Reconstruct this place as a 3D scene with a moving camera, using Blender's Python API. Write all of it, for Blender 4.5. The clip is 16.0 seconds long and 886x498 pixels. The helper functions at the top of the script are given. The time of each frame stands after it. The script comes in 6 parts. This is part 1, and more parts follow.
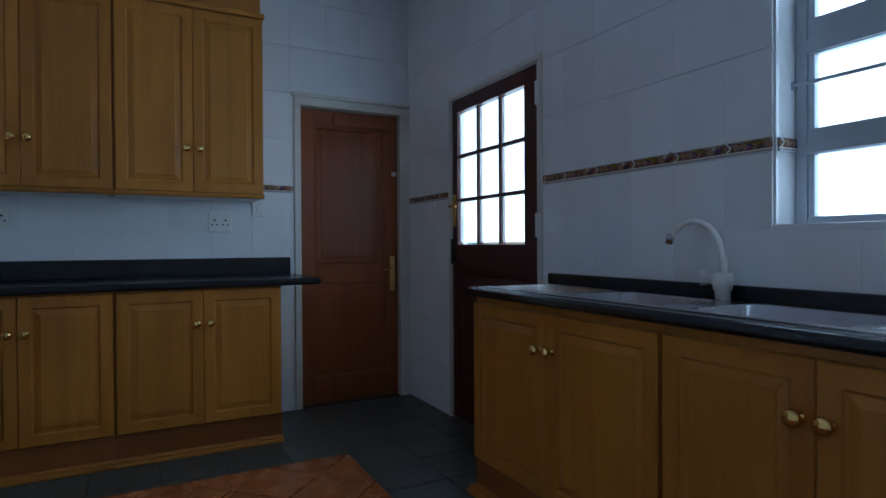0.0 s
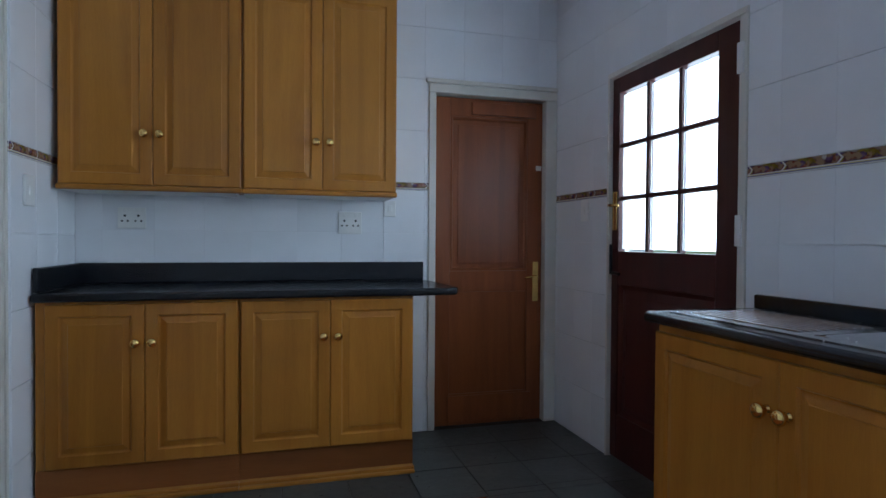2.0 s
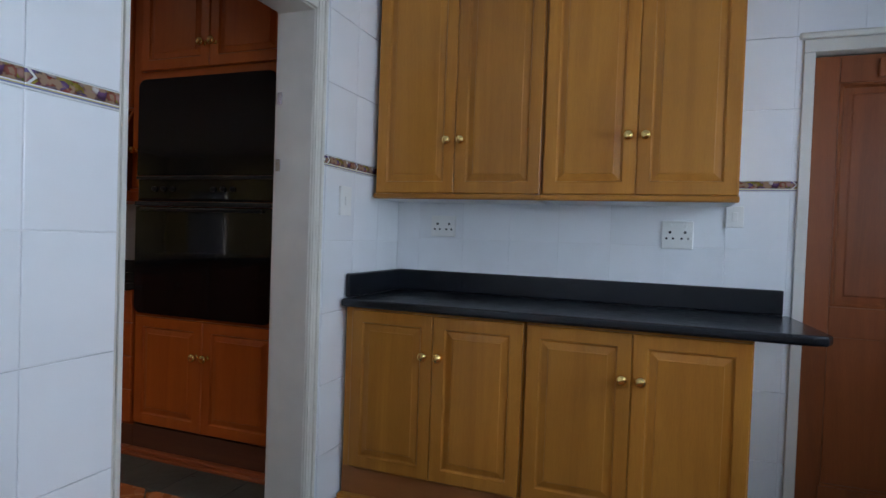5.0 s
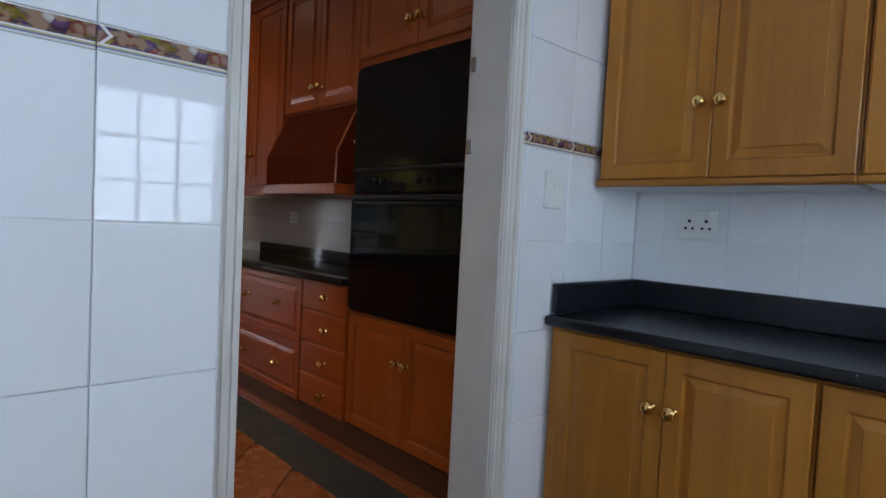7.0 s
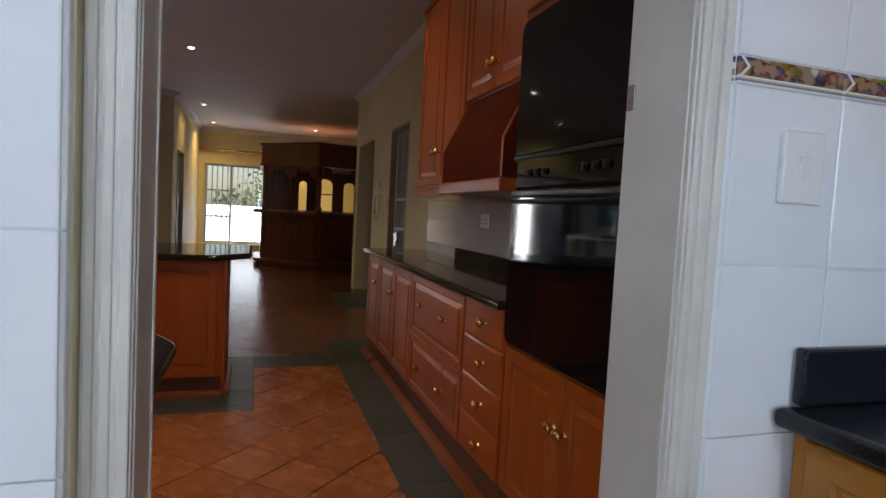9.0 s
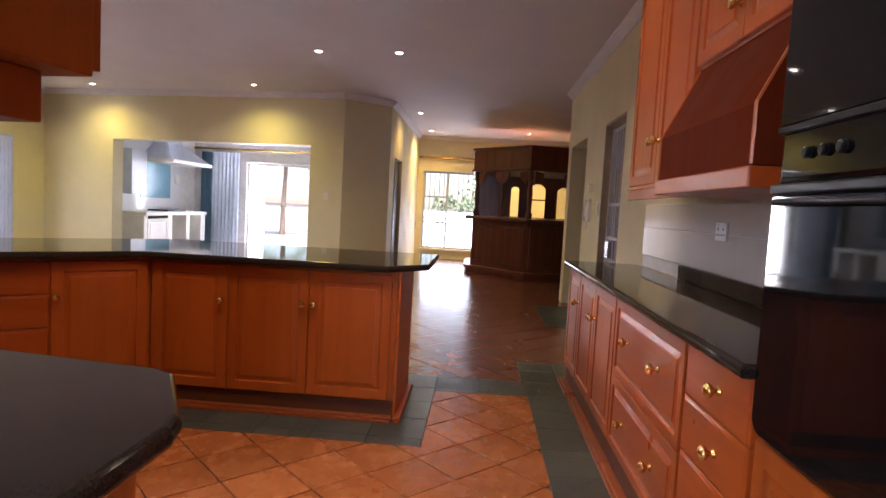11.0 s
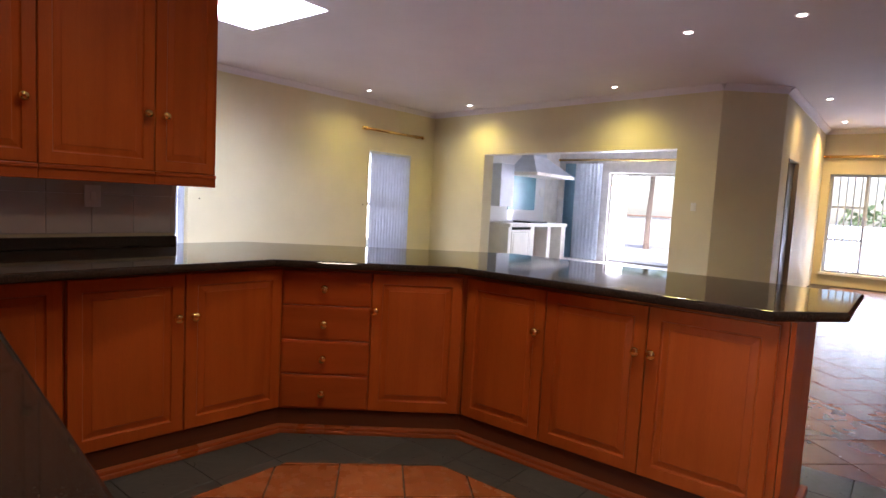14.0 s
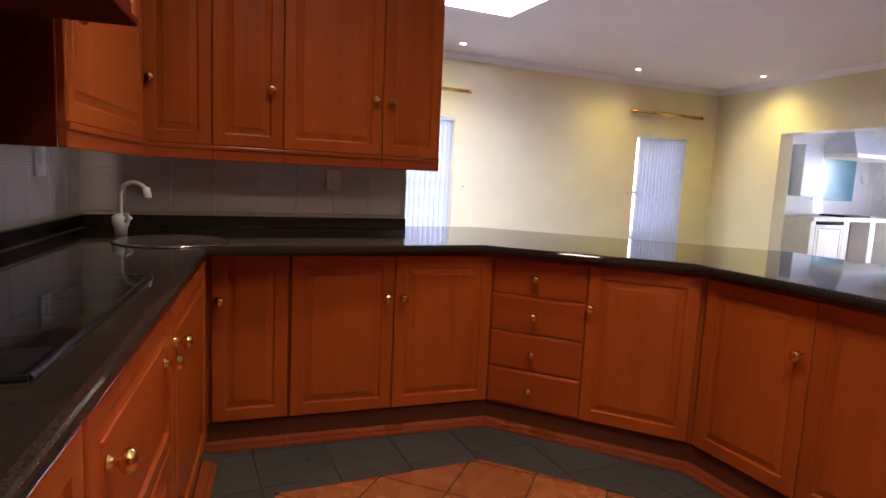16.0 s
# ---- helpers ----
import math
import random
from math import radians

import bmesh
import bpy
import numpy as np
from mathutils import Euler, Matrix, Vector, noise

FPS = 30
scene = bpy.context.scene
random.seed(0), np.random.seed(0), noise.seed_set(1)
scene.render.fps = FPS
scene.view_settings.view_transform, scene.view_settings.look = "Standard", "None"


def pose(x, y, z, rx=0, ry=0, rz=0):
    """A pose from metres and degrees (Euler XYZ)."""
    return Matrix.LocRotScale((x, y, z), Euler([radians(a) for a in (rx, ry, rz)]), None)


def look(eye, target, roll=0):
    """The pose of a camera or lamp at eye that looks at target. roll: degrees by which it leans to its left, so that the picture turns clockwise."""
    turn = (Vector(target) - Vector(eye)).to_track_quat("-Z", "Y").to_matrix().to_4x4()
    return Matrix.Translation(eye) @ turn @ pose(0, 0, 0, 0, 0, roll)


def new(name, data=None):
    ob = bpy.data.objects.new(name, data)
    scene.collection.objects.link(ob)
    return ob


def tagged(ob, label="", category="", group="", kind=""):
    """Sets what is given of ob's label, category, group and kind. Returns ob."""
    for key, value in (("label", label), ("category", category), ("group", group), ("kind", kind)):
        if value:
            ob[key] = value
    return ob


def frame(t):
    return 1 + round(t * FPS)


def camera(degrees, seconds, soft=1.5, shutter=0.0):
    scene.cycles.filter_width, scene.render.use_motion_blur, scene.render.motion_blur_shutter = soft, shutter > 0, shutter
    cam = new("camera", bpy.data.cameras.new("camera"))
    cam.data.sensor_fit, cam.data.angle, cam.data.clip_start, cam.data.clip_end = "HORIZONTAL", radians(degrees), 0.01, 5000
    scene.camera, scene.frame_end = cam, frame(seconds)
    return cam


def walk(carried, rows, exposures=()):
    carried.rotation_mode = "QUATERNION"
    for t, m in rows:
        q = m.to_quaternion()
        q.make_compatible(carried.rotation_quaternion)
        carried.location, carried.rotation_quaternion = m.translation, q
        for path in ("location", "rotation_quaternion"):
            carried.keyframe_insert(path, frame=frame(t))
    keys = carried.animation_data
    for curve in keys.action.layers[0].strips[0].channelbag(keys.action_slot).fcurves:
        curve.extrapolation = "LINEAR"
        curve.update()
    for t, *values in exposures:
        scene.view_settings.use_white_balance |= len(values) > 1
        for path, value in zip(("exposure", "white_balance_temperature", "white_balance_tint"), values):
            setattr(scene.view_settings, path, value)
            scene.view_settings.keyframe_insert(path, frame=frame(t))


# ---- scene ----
# ---- camera ----
cam = camera(74.7, 16.0)
PATH = [
    (0, (0.708, 0.501, 1.109), (1.642, 2.27, 1.091), -0.3),
    (0.5, (0.73, 0.639, 1.123), (1.589, 2.445, 1.103), -0.2),
    (1, (0.764, 0.766, 1.133), (1.527, 2.615, 1.109), 0.0),
    (1.5, (0.778, 0.898, 1.153), (1.437, 2.786, 1.126), 0.2),
    (2, (0.794, 1.001, 1.157), (1.329, 2.927, 1.126), 0.4),
    (2.5, (0.835, 1.076, 1.16), (1.213, 3.039, 1.128), 0.6),
    (3, (0.897, 1.157, 1.161), (1.073, 3.149, 1.131), 0.9),
    (3.5, (0.943, 1.24, 1.182), (0.915, 3.24, 1.147), 1.2),
    (4, (0.993, 1.345, 1.167), (0.762, 3.332, 1.153), 1.6),
    (4.2, (1.021, 1.372, 1.176), (0.699, 3.346, 1.157), 1.7),
    (6.3, (1.125, 1.91, 1.224), (-0.113, 3.479, 1.145), 2.6),
    (6.5, (1.095, 1.975, 1.221), (-0.212, 3.487, 1.136), 2.7),
    (7, (1.004, 2.156, 1.221), (-0.458, 3.517, 1.129), 2.9),
    (7.5, (0.917, 2.352, 1.223), (-0.69, 3.538, 1.124), 2.9),
    (8, (0.828, 2.552, 1.239), (-0.895, 3.561, 1.13), 2.9),
    (8.5, (0.731, 2.735, 1.242), (-1.092, 3.55, 1.127), 2.9),
    (9, (0.578, 2.882, 1.236), (-1.32, 3.501, 1.114), 3.1),
    (9.2, (0.511, 2.92, 1.235), (-1.403, 3.484, 1.106), 2.8),
    (11.3, (-0.175, 3.153, 1.242), (-2.155, 2.91, 1.099), 3.3),
    (11.5, (-0.24, 3.146, 1.24), (-2.209, 2.824, 1.095), 3.3),
    (12, (-0.401, 3.15, 1.236), (-2.325, 2.625, 1.087), 3.3),
    (12.5, (-0.551, 3.121, 1.231), (-2.415, 2.413, 1.078), 3.3),
    (13, (-0.682, 3.082, 1.227), (-2.471, 2.201, 1.07), 3.2),
    (13.5, (-0.81, 3.037, 1.233), (-2.497, 1.974, 1.069), 3.2),
    (14, (-0.923, 3.01, 1.234), (-2.478, 1.764, 1.068), 3.0),
    (14.5, (-1.037, 3.017, 1.245), (-2.433, 1.596, 1.075), 2.9),
    (15, (-1.146, 3.027, 1.245), (-2.343, 1.434, 1.066), 2.8),
    (15.5, (-1.241, 3.002, 1.218), (-2.253, 1.29, 1.009), 2.8),
    (16, (-1.33, 2.971, 1.207), (-2.152, 1.164, 0.963), 2.7),
]
EXPOSURES = [(0.0, -1.62, 5600, 6), (1.0, -1.24, 5800, 7), (2.0, -0.82, 6100, 10), (3.5, -0.60, 6500, 14), (4.2, -0.48, 6500, 14), (6.5, -0.50, 6400, 13), (8.0, -0.36, 6500, 14), (9.0, -0.20, 6700, 15), (11.4, 1.18, 6250, 24), (13.0, 1.10, 6150, 24), (14.5, 1.06, 6050, 25), (16.0, 1.36, 6000, 26)]
walk(cam, [(t, look(eye, target, roll)) for t, eye, target, roll in PATH], EXPOSURES)

# ---- world, daylight, exposure ----
world = bpy.data.worlds.new("sky")
scene.world = world
world.use_nodes = True
wn = world.node_tree.nodes
sky = wn.new("ShaderNodeTexSky")
sky.sky_type = 'NISHITA'
sky.sun_disc = False
sky.sun_elevation = radians(61)
sky.sun_rotation = radians(56)
world.node_tree.links.new(sky.outputs[0], wn["Background"].inputs[0])
wn["Background"].inputs[1].default_value = 0.15
sun = new("sun", bpy.data.lights.new("sun", 'SUN'))
sun.data.energy, sun.data.angle, sun.data.color = 4.5, radians(1.5), (1.0, 0.96, 0.9)
sun.matrix_world = look((0, 0, 20), (-9, -6, 0))


def window_light(name, x, y, z, target, w, h, power, color):
    lamp = new(name, bpy.data.lights.new(name, 'AREA'))
    lamp.data.shape, lamp.data.size, lamp.data.size_y = 'RECTANGLE', w, h
    lamp.data.energy, lamp.data.color = power, color
    lamp.matrix_world = look((x, y, z), target)
    return lamp


COOL = (0.66, 0.84, 1.0)
window_light("daylight_scullery_window", 2.66, 0.9575, 1.7525, (0, 0.9575, 1.7525), 1.31, 1.19, 60, COOL)
window_light("daylight_back_door", 2.62, 3.38, 1.53, (0, 3.38, 1.53), 0.885, 1.02, 30, COOL)
window_light("daylight_skylight", -3.9, -2.05, 3.30, (-3.9, -2.05, 0), 1.15, 1.15, 170, (0.78, 0.88, 1.0))
window_light("daylight_dining_window", -8.75, -4.9, 1.2, (-8.75, 0, 1.0), 1.0, 1.5, 12, (1.0, 0.98, 0.95))
window_light("daylight_dining_window_east", -4.55, -4.9, 1.2, (-4.55, 0, 1.0), 1.0, 1.5, 10, (1.0, 0.98, 0.95))
window_light("daylight_patio_door", -14.15, -2.70, 1.1, (-5, -1.8, 0.8), 1.0, 1.9, 150, (0.90, 0.95, 1.0))
window_light("daylight_bar_window", -14.5, 2.5, 0.70, (-8, 2.5, 0.70), 1.6, 0.9, 24, (0.80, 0.90, 1.0))


# ---- small tools ----
def box(bm, x0, y0, z0, x1, y1, z1, bevel=0.0):
    r = bmesh.ops.create_cube(bm, size=1.0, matrix=Matrix.LocRotScale(((x0 + x1) / 2, (y0 + y1) / 2, (z0 + z1) / 2), None, (abs(x1 - x0), abs(y1 - y0), abs(z1 - z0))))
    if bevel:
        edges = list({e for v in r["verts"] for e in v.link_edges})
        bmesh.ops.bevel(bm, geom=edges, offset=bevel, segments=2, profile=0.5, affect='EDGES')
    return bm


def a_box(x0, y0, z0, x1, y1, z1, bevel=0.0):
    return box(bmesh.new(), x0, y0, z0, x1, y1, z1, bevel)


def mesh_of(name, bm, material, smooth=False):
    me = bpy.data.meshes.new(name)
    bmesh.ops.recalc_face_normals(bm, faces=bm.faces)
    if smooth:
        for f in bm.faces:
            f.smooth = True
    bm.to_mesh(me)
    bm.free()
    if material:
        me.materials.append(material)
    return me


def part(name, bm, material, parent, label="", at=None, smooth=False):
    """One mesh object under a thing or a part."""
    me = bm if isinstance(bm, bpy.types.Mesh) else mesh_of(name, bm, material, smooth)
    ob = new(name, me)
    ob.parent = parent
    if at is not None:
        ob.matrix_basis = at
    if label:
        ob["label"] = label
    return ob


def thing(name, m, label, category, group="", kind=""):
    ob = new(name)
    ob.empty_display_size = 0.1
    ob.matrix_basis = m
    return tagged(ob, label, category, group, kind)


def solid(name, bm, material, label="", category="", kind="", smooth=False, m=None, group=""):
    ob = new(name, mesh_of(name, bm, material, smooth))
    if m is not None:
        ob.matrix_basis = m
    return tagged(ob, label, category, group, kind)


def slab(points, z0, z1, bevel=0.0, segments=3):
    """A flat plate with the outline points, from z0 to z1."""
    bm = bmesh.new()
    f = bm.faces.new([bm.verts.new((x, y, z0)) for x, y in points])
    r = bmesh.ops.extrude_face_region(bm, geom=[f])
    bmesh.ops.translate(bm, verts=[v for v in r["geom"] if isinstance(v, bmesh.types.BMVert)], vec=(0, 0, z1 - z0))
    if bevel:
        edges = [e for e in bm.edges if abs(e.verts[0].co.z - e.verts[1].co.z) < 1e-6]
        bmesh.ops.bevel(bm, geom=edges, offset=bevel, segments=segments, profile=0.5, affect='EDGES')
    return bm


def lathe(profile, n=14, axis="z"):
    """Turned shape from (radius, height) pairs; axis y points the height towards -y."""
    bm = bmesh.new()
    rings = []
    for r, h in profile:
        ring = []
        for i in range(n):
            a = 2 * math.pi * i / n
            c, s = r * math.cos(a), r * math.sin(a)
            ring.append(bm.verts.new((c, s, h) if axis == "z" else (c, -h, s)))
        rings.append(ring)
    for a, b in zip(rings, rings[1:]):
        for i in range(n):
            bm.faces.new((a[i], a[(i + 1) % n], b[(i + 1) % n], b[i]))
    bm.faces.new(rings[0])
    bm.faces.new(rings[-1])
    return bm


def tube(points, radius, n=8):
    """A round bar along points."""
    bm = bmesh.new()
    pts = [Vector(p) for p in points]
    rings = []
    side = None
    for i, p in enumerate(pts):
        d = (pts[min(i + 1, len(pts) - 1)] - pts[max(i - 1, 0)]).normalized()
        if side is None:
            side = d.cross(Vector((0.31, 0.17, 0.93))).normalized()
        side = (side - d * side.dot(d)).normalized()
        up = d.cross(side)
        r = radius[i] if isinstance(radius, (list, tuple)) else radius
        rings.append([bm.verts.new(p + (side * math.cos(2 * math.pi * k / n) + up * math.sin(2 * math.pi * k / n)) * r) for k in range(n)])
    for a, b in zip(rings, rings[1:]):
        for i in range(n):
            bm.faces.new((a[i], a[(i + 1) % n], b[(i + 1) % n], b[i]))
    bm.faces.new(rings[0])
    bm.faces.new(rings[-1])
    return bm


def loops(bm, rects):
    """Nested rectangles (x0, z0, x1, z1, y) joined into one front, the last one filled."""
    rows = []
    for x0, z0, x1, z1, y in rects:
        rows.append([bm.verts.new(c) for c in ((x0, y, z0), (x1, y, z0), (x1, y, z1), (x0, y, z1))])
    for a, b in zip(rows, rows[1:]):
        for i in range(4):
            bm.faces.new((a[i], a[(i + 1) % 4], b[(i + 1) % 4], b[i]))
    bm.faces.new(rows[-1])
    bm.faces.new(rows[0])
    return bm


def raised_front(w, h, rail=0.058, t=0.021):
    """A raised-and-fielded door, face at y = -t, back at y = 0, lower left corner at the origin."""
    def r(i, y):
        return (i, i, w - i, h - i, y)
    return loops(bmesh.new(), [r(0, 0), r(0, -t + 0.004), r(0.004, -t), r(rail - 0.005, -t), r(rail, -t + 0.008), r(rail + 0.005, -t + 0.0095),
                               r(rail + 0.030, -t + 0.0035), r(rail + 0.0315, -t + 0.0008), r(rail + 0.034, -t + 0.0004)])


def plain_front(w, h, t=0.021):
    def r(i, y):
        return (i, i, w - i, h - i, y)
    return loops(bmesh.new(), [r(0, 0), r(0, -t + 0.006), r(0.003, -t + 0.003), r(0.010, -t + 0.001), r(0.013, -t)])


# ---- materials ----
def nodes_of(name):
    mat = bpy.data.materials.new(name)
    mat.use_nodes = True
    nt = mat.node_tree
    return mat, nt, nt.nodes["Principled BSDF"]


def node(nt, kind, **sets):
    n = nt.nodes.new(kind)
    for k, v in sets.items():
        n.inputs[k.replace("_", " ")].default_value = v
    return n


def ramp(nt, fac, stops):
    r = nt.nodes.new("ShaderNodeValToRGB")
    els = r.color_ramp.elements
    while len(els) < len(stops):
        els.new(0.5)
    for e, (p, c) in zip(els, stops):
        e.position, e.color = p, (*c, 1)
    nt.links.new(fac, r.inputs[0])
    return r.outputs[0]


def mix(nt, fac, a, b, mode='MIX'):
    m = nt.nodes.new("ShaderNodeMix")
    m.data_type, m.blend_type = 'RGBA', mode
    for sock, val in ((m.inputs[0], fac), (m.inputs[6], a), (m.inputs[7], b)):
        if isinstance(val, bpy.types.NodeSocket):
            nt.links.new(val, sock)
        elif isinstance(val, tuple):
            sock.default_value = (*val, 1)
        else:
            sock.default_value = val
    return m.outputs[2]


def coords(nt, scale=(1, 1, 1), rot=(0, 0, 0), spread=True):
    tc = nt.nodes.new("ShaderNodeTexCoord")
    mp = nt.nodes.new("ShaderNodeMapping")
    mp.inputs["Scale"].default_value = scale
    mp.inputs["Rotation"].default_value = rot
    nt.links.new(tc.outputs["Object"], mp.inputs["Vector"])
    if spread:
        oi = nt.nodes.new("ShaderNodeObjectInfo")
        mul = nt.nodes.new("ShaderNodeMath")
        mul.operation = 'MULTIPLY'
        mul.inputs[1].default_value = 37.0
        nt.links.new(oi.outputs["Random"], mul.inputs[0])
        nt.links.new(mul.outputs[0], mp.inputs["Location"])
    return mp.outputs[0]


def noise_of(nt, vec, scale, detail=4, rough=0.55, distort=0.0):
    n = node(nt, "ShaderNodeTexNoise", Scale=scale, Detail=detail, Roughness=rough, Distortion=distort)
    nt.links.new(vec, n.inputs["Vector"])
    return n.outputs[0]


def bump(nt, bsdf, height, strength, distance=0.01):
    b = node(nt, "ShaderNodeBump", Strength=strength, Distance=distance)
    nt.links.new(height, b.inputs["Height"])
    nt.links.new(b.outputs[0], bsdf.inputs["Normal"])


def rand_shade(nt, col, low, high):
    oi = nt.nodes.new("ShaderNodeObjectInfo")
    mr = node(nt, "ShaderNodeMapRange", To_Min=low, To_Max=high)
    nt.links.new(oi.outputs["Random"], mr.inputs[0])
    return mix(nt, 1.0, col, mr.outputs[0], 'MULTIPLY')


def wood(name, light, dark, rough=0.33, along="z", coat=0.10, spec=0.35):
    mat, nt, b = nodes_of(name)
    sc = {"z": (9, 9, 0.55), "x": (0.55, 9, 9)}[along]
    v = coords(nt, sc)
    grain = noise_of(nt, v, 1.1, 4, 0.55, 1.1)
    col = ramp(nt, grain, [(0.22, dark), (0.60, light), (0.85, tuple(min(1, c * 1.12) for c in light))])
    fine = noise_of(nt, coords(nt, tuple(s * 14 for s in sc)), 3.0, 3)
    col = mix(nt, 0.12, col, ramp(nt, fine, [(0.35, tuple(c * 0.6 for c in dark)), (0.6, light)]), 'MIX')
    big = noise_of(nt, coords(nt, (1, 1, 1)), 2.5, 2)
    col = mix(nt, 0.35, col, ramp(nt, big, [(0.3, (0.72, 0.70, 0.68)), (0.7, (1.05, 1.05, 1.05))]), 'MULTIPLY')
    col = rand_shade(nt, col, 0.90, 1.06)
    nt.links.new(col, b.inputs["Base Color"])
    nt.links.new(ramp(nt, big, [(0.2, (rough * 0.8,) * 3), (0.8, (rough * 1.25,) * 3)]), b.inputs["Roughness"])
    b.inputs["Coat Weight"].default_value = coat
    b.inputs["Coat Roughness"].default_value = 0.18
    bump(nt, b, fine, 0.05, 0.004)
    b.inputs["Specular IOR Level"].default_value = spec
    return mat


def plain(name, color, rough=0.5, metal=0.0, wear=0.12, scale=6.0, bumps=0.0, bump_scale=80.0):
    mat, nt, b = nodes_of(name)
    v = coords(nt)
    n = noise_of(nt, v, scale, 5)
    lo = tuple(c * (1 - wear) for c in color)
    hi = tuple(min(1, c * (1 + wear * 0.6)) for c in color)
    nt.links.new(ramp(nt, n, [(0.3, lo), (0.7, hi)]), b.inputs["Base Color"])
    nt.links.new(ramp(nt, noise_of(nt, v, scale * 3.1, 3), [(0.3, (rough * 0.85,) * 3), (0.7, (min(1, rough * 1.15),) * 3)]), b.inputs["Roughness"])
    b.inputs["Metallic"].default_value = metal
    if bumps:
        bump(nt, b, noise_of(nt, v, bump_scale, 3), bumps, 0.004)
    return mat


def granite(name, base, fleck, rough, scale=140):
    mat, nt, b = nodes_of(name)
    v = coords(nt, spread=False)
    n = noise_of(nt, v, scale, 4, 0.7)
    vo = node(nt, "ShaderNodeTexVoronoi", Scale=scale * 1.3)
    nt.links.new(v, vo.inputs["Vector"])
    col = ramp(nt, n, [(0.38, base), (0.58, tuple((a + c) / 2 for a, c in zip(base, fleck))), (0.72, fleck)])
    col = mix(nt, 0.3, col, ramp(nt, vo.outputs[0], [(0.1, fleck), (0.45, base)]))
    nt.links.new(col, b.inputs["Base Color"])
    smear = noise_of(nt, v, 4.0, 4)
    nt.links.new(ramp(nt, smear, [(0.3, (rough * 0.9,) * 3), (0.7, (rough * 1.12,) * 3)]), b.inputs["Roughness"])
    return mat


def terracotta(name, c0, c1, c2, rough):
    mat, nt, b = nodes_of(name)
    v = coords(nt)
    big, small = noise_of(nt, v, 3.5, 3), noise_of(nt, v, 12, 3, 0.5)
    col = ramp(nt, big, [(0.25, c0), (0.55, c1), (0.8, c2)])
    col = mix(nt, 0.5, col, ramp(nt, small, [(0.3, (0.86, 0.84, 0.82)), (0.65, (1.05, 1.03, 1.0))]), 'MULTIPLY')
    col = rand_shade(nt, col, 0.86, 1.08)
    nt.links.new(col, b.inputs["Base Color"])
    nt.links.new(ramp(nt, small, [(0.3, (rough * 0.9,) * 3), (0.75, (rough * 1.12,) * 3)]), b.inputs["Roughness"])
    bump(nt, b, big, 0.08, 0.02)
    return mat


def slate():
    mat, nt, b = nodes_of("slate")
    v = coords(nt)
    big, small = noise_of(nt, v, 4.0, 5, 0.6, 0.4), noise_of(nt, v, 30, 6, 0.65)
    col = ramp(nt, big, [(0.25, (0.054, 0.059, 0.055)), (0.55, (0.076, 0.081, 0.074)), (0.8, (0.098, 0.102, 0.092))])
    col = mix(nt, 0.4, col, ramp(nt, small, [(0.3, (0.55, 0.55, 0.55)), (0.7, (1.15, 1.15, 1.15))]), 'MULTIPLY')
    col = rand_shade(nt, col, 0.88, 1.08)
    nt.links.new(col, b.inputs["Base Color"])
    nt.links.new(ramp(nt, small, [(0.3, (0.26,) * 3), (0.75, (0.5,) * 3)]), b.inputs["Roughness"])
    bump(nt, b, big, 0.3, 0.02)
    return mat


def glazed(name, color, rough=0.09):
    mat, nt, b = nodes_of(name)
    v = coords(nt)
    n = noise_of(nt, v, 2.6, 3)
    col = ramp(nt, n, [(0.3, tuple(c * 0.94 for c in color)), (0.7, color)])
    col = rand_shade(nt, col, 0.965, 1.02)
    nt.links.new(col, b.inputs["Base Color"])
    nt.links.new(ramp(nt, noise_of(nt, v, 9, 3), [(0.3, (rough * 0.7,) * 3), (0.75, (rough * 1.7,) * 3)]), b.inputs["Roughness"])
    bump(nt, b, noise_of(nt, v, 7.0, 2), 0.012, 0.01)
    return mat


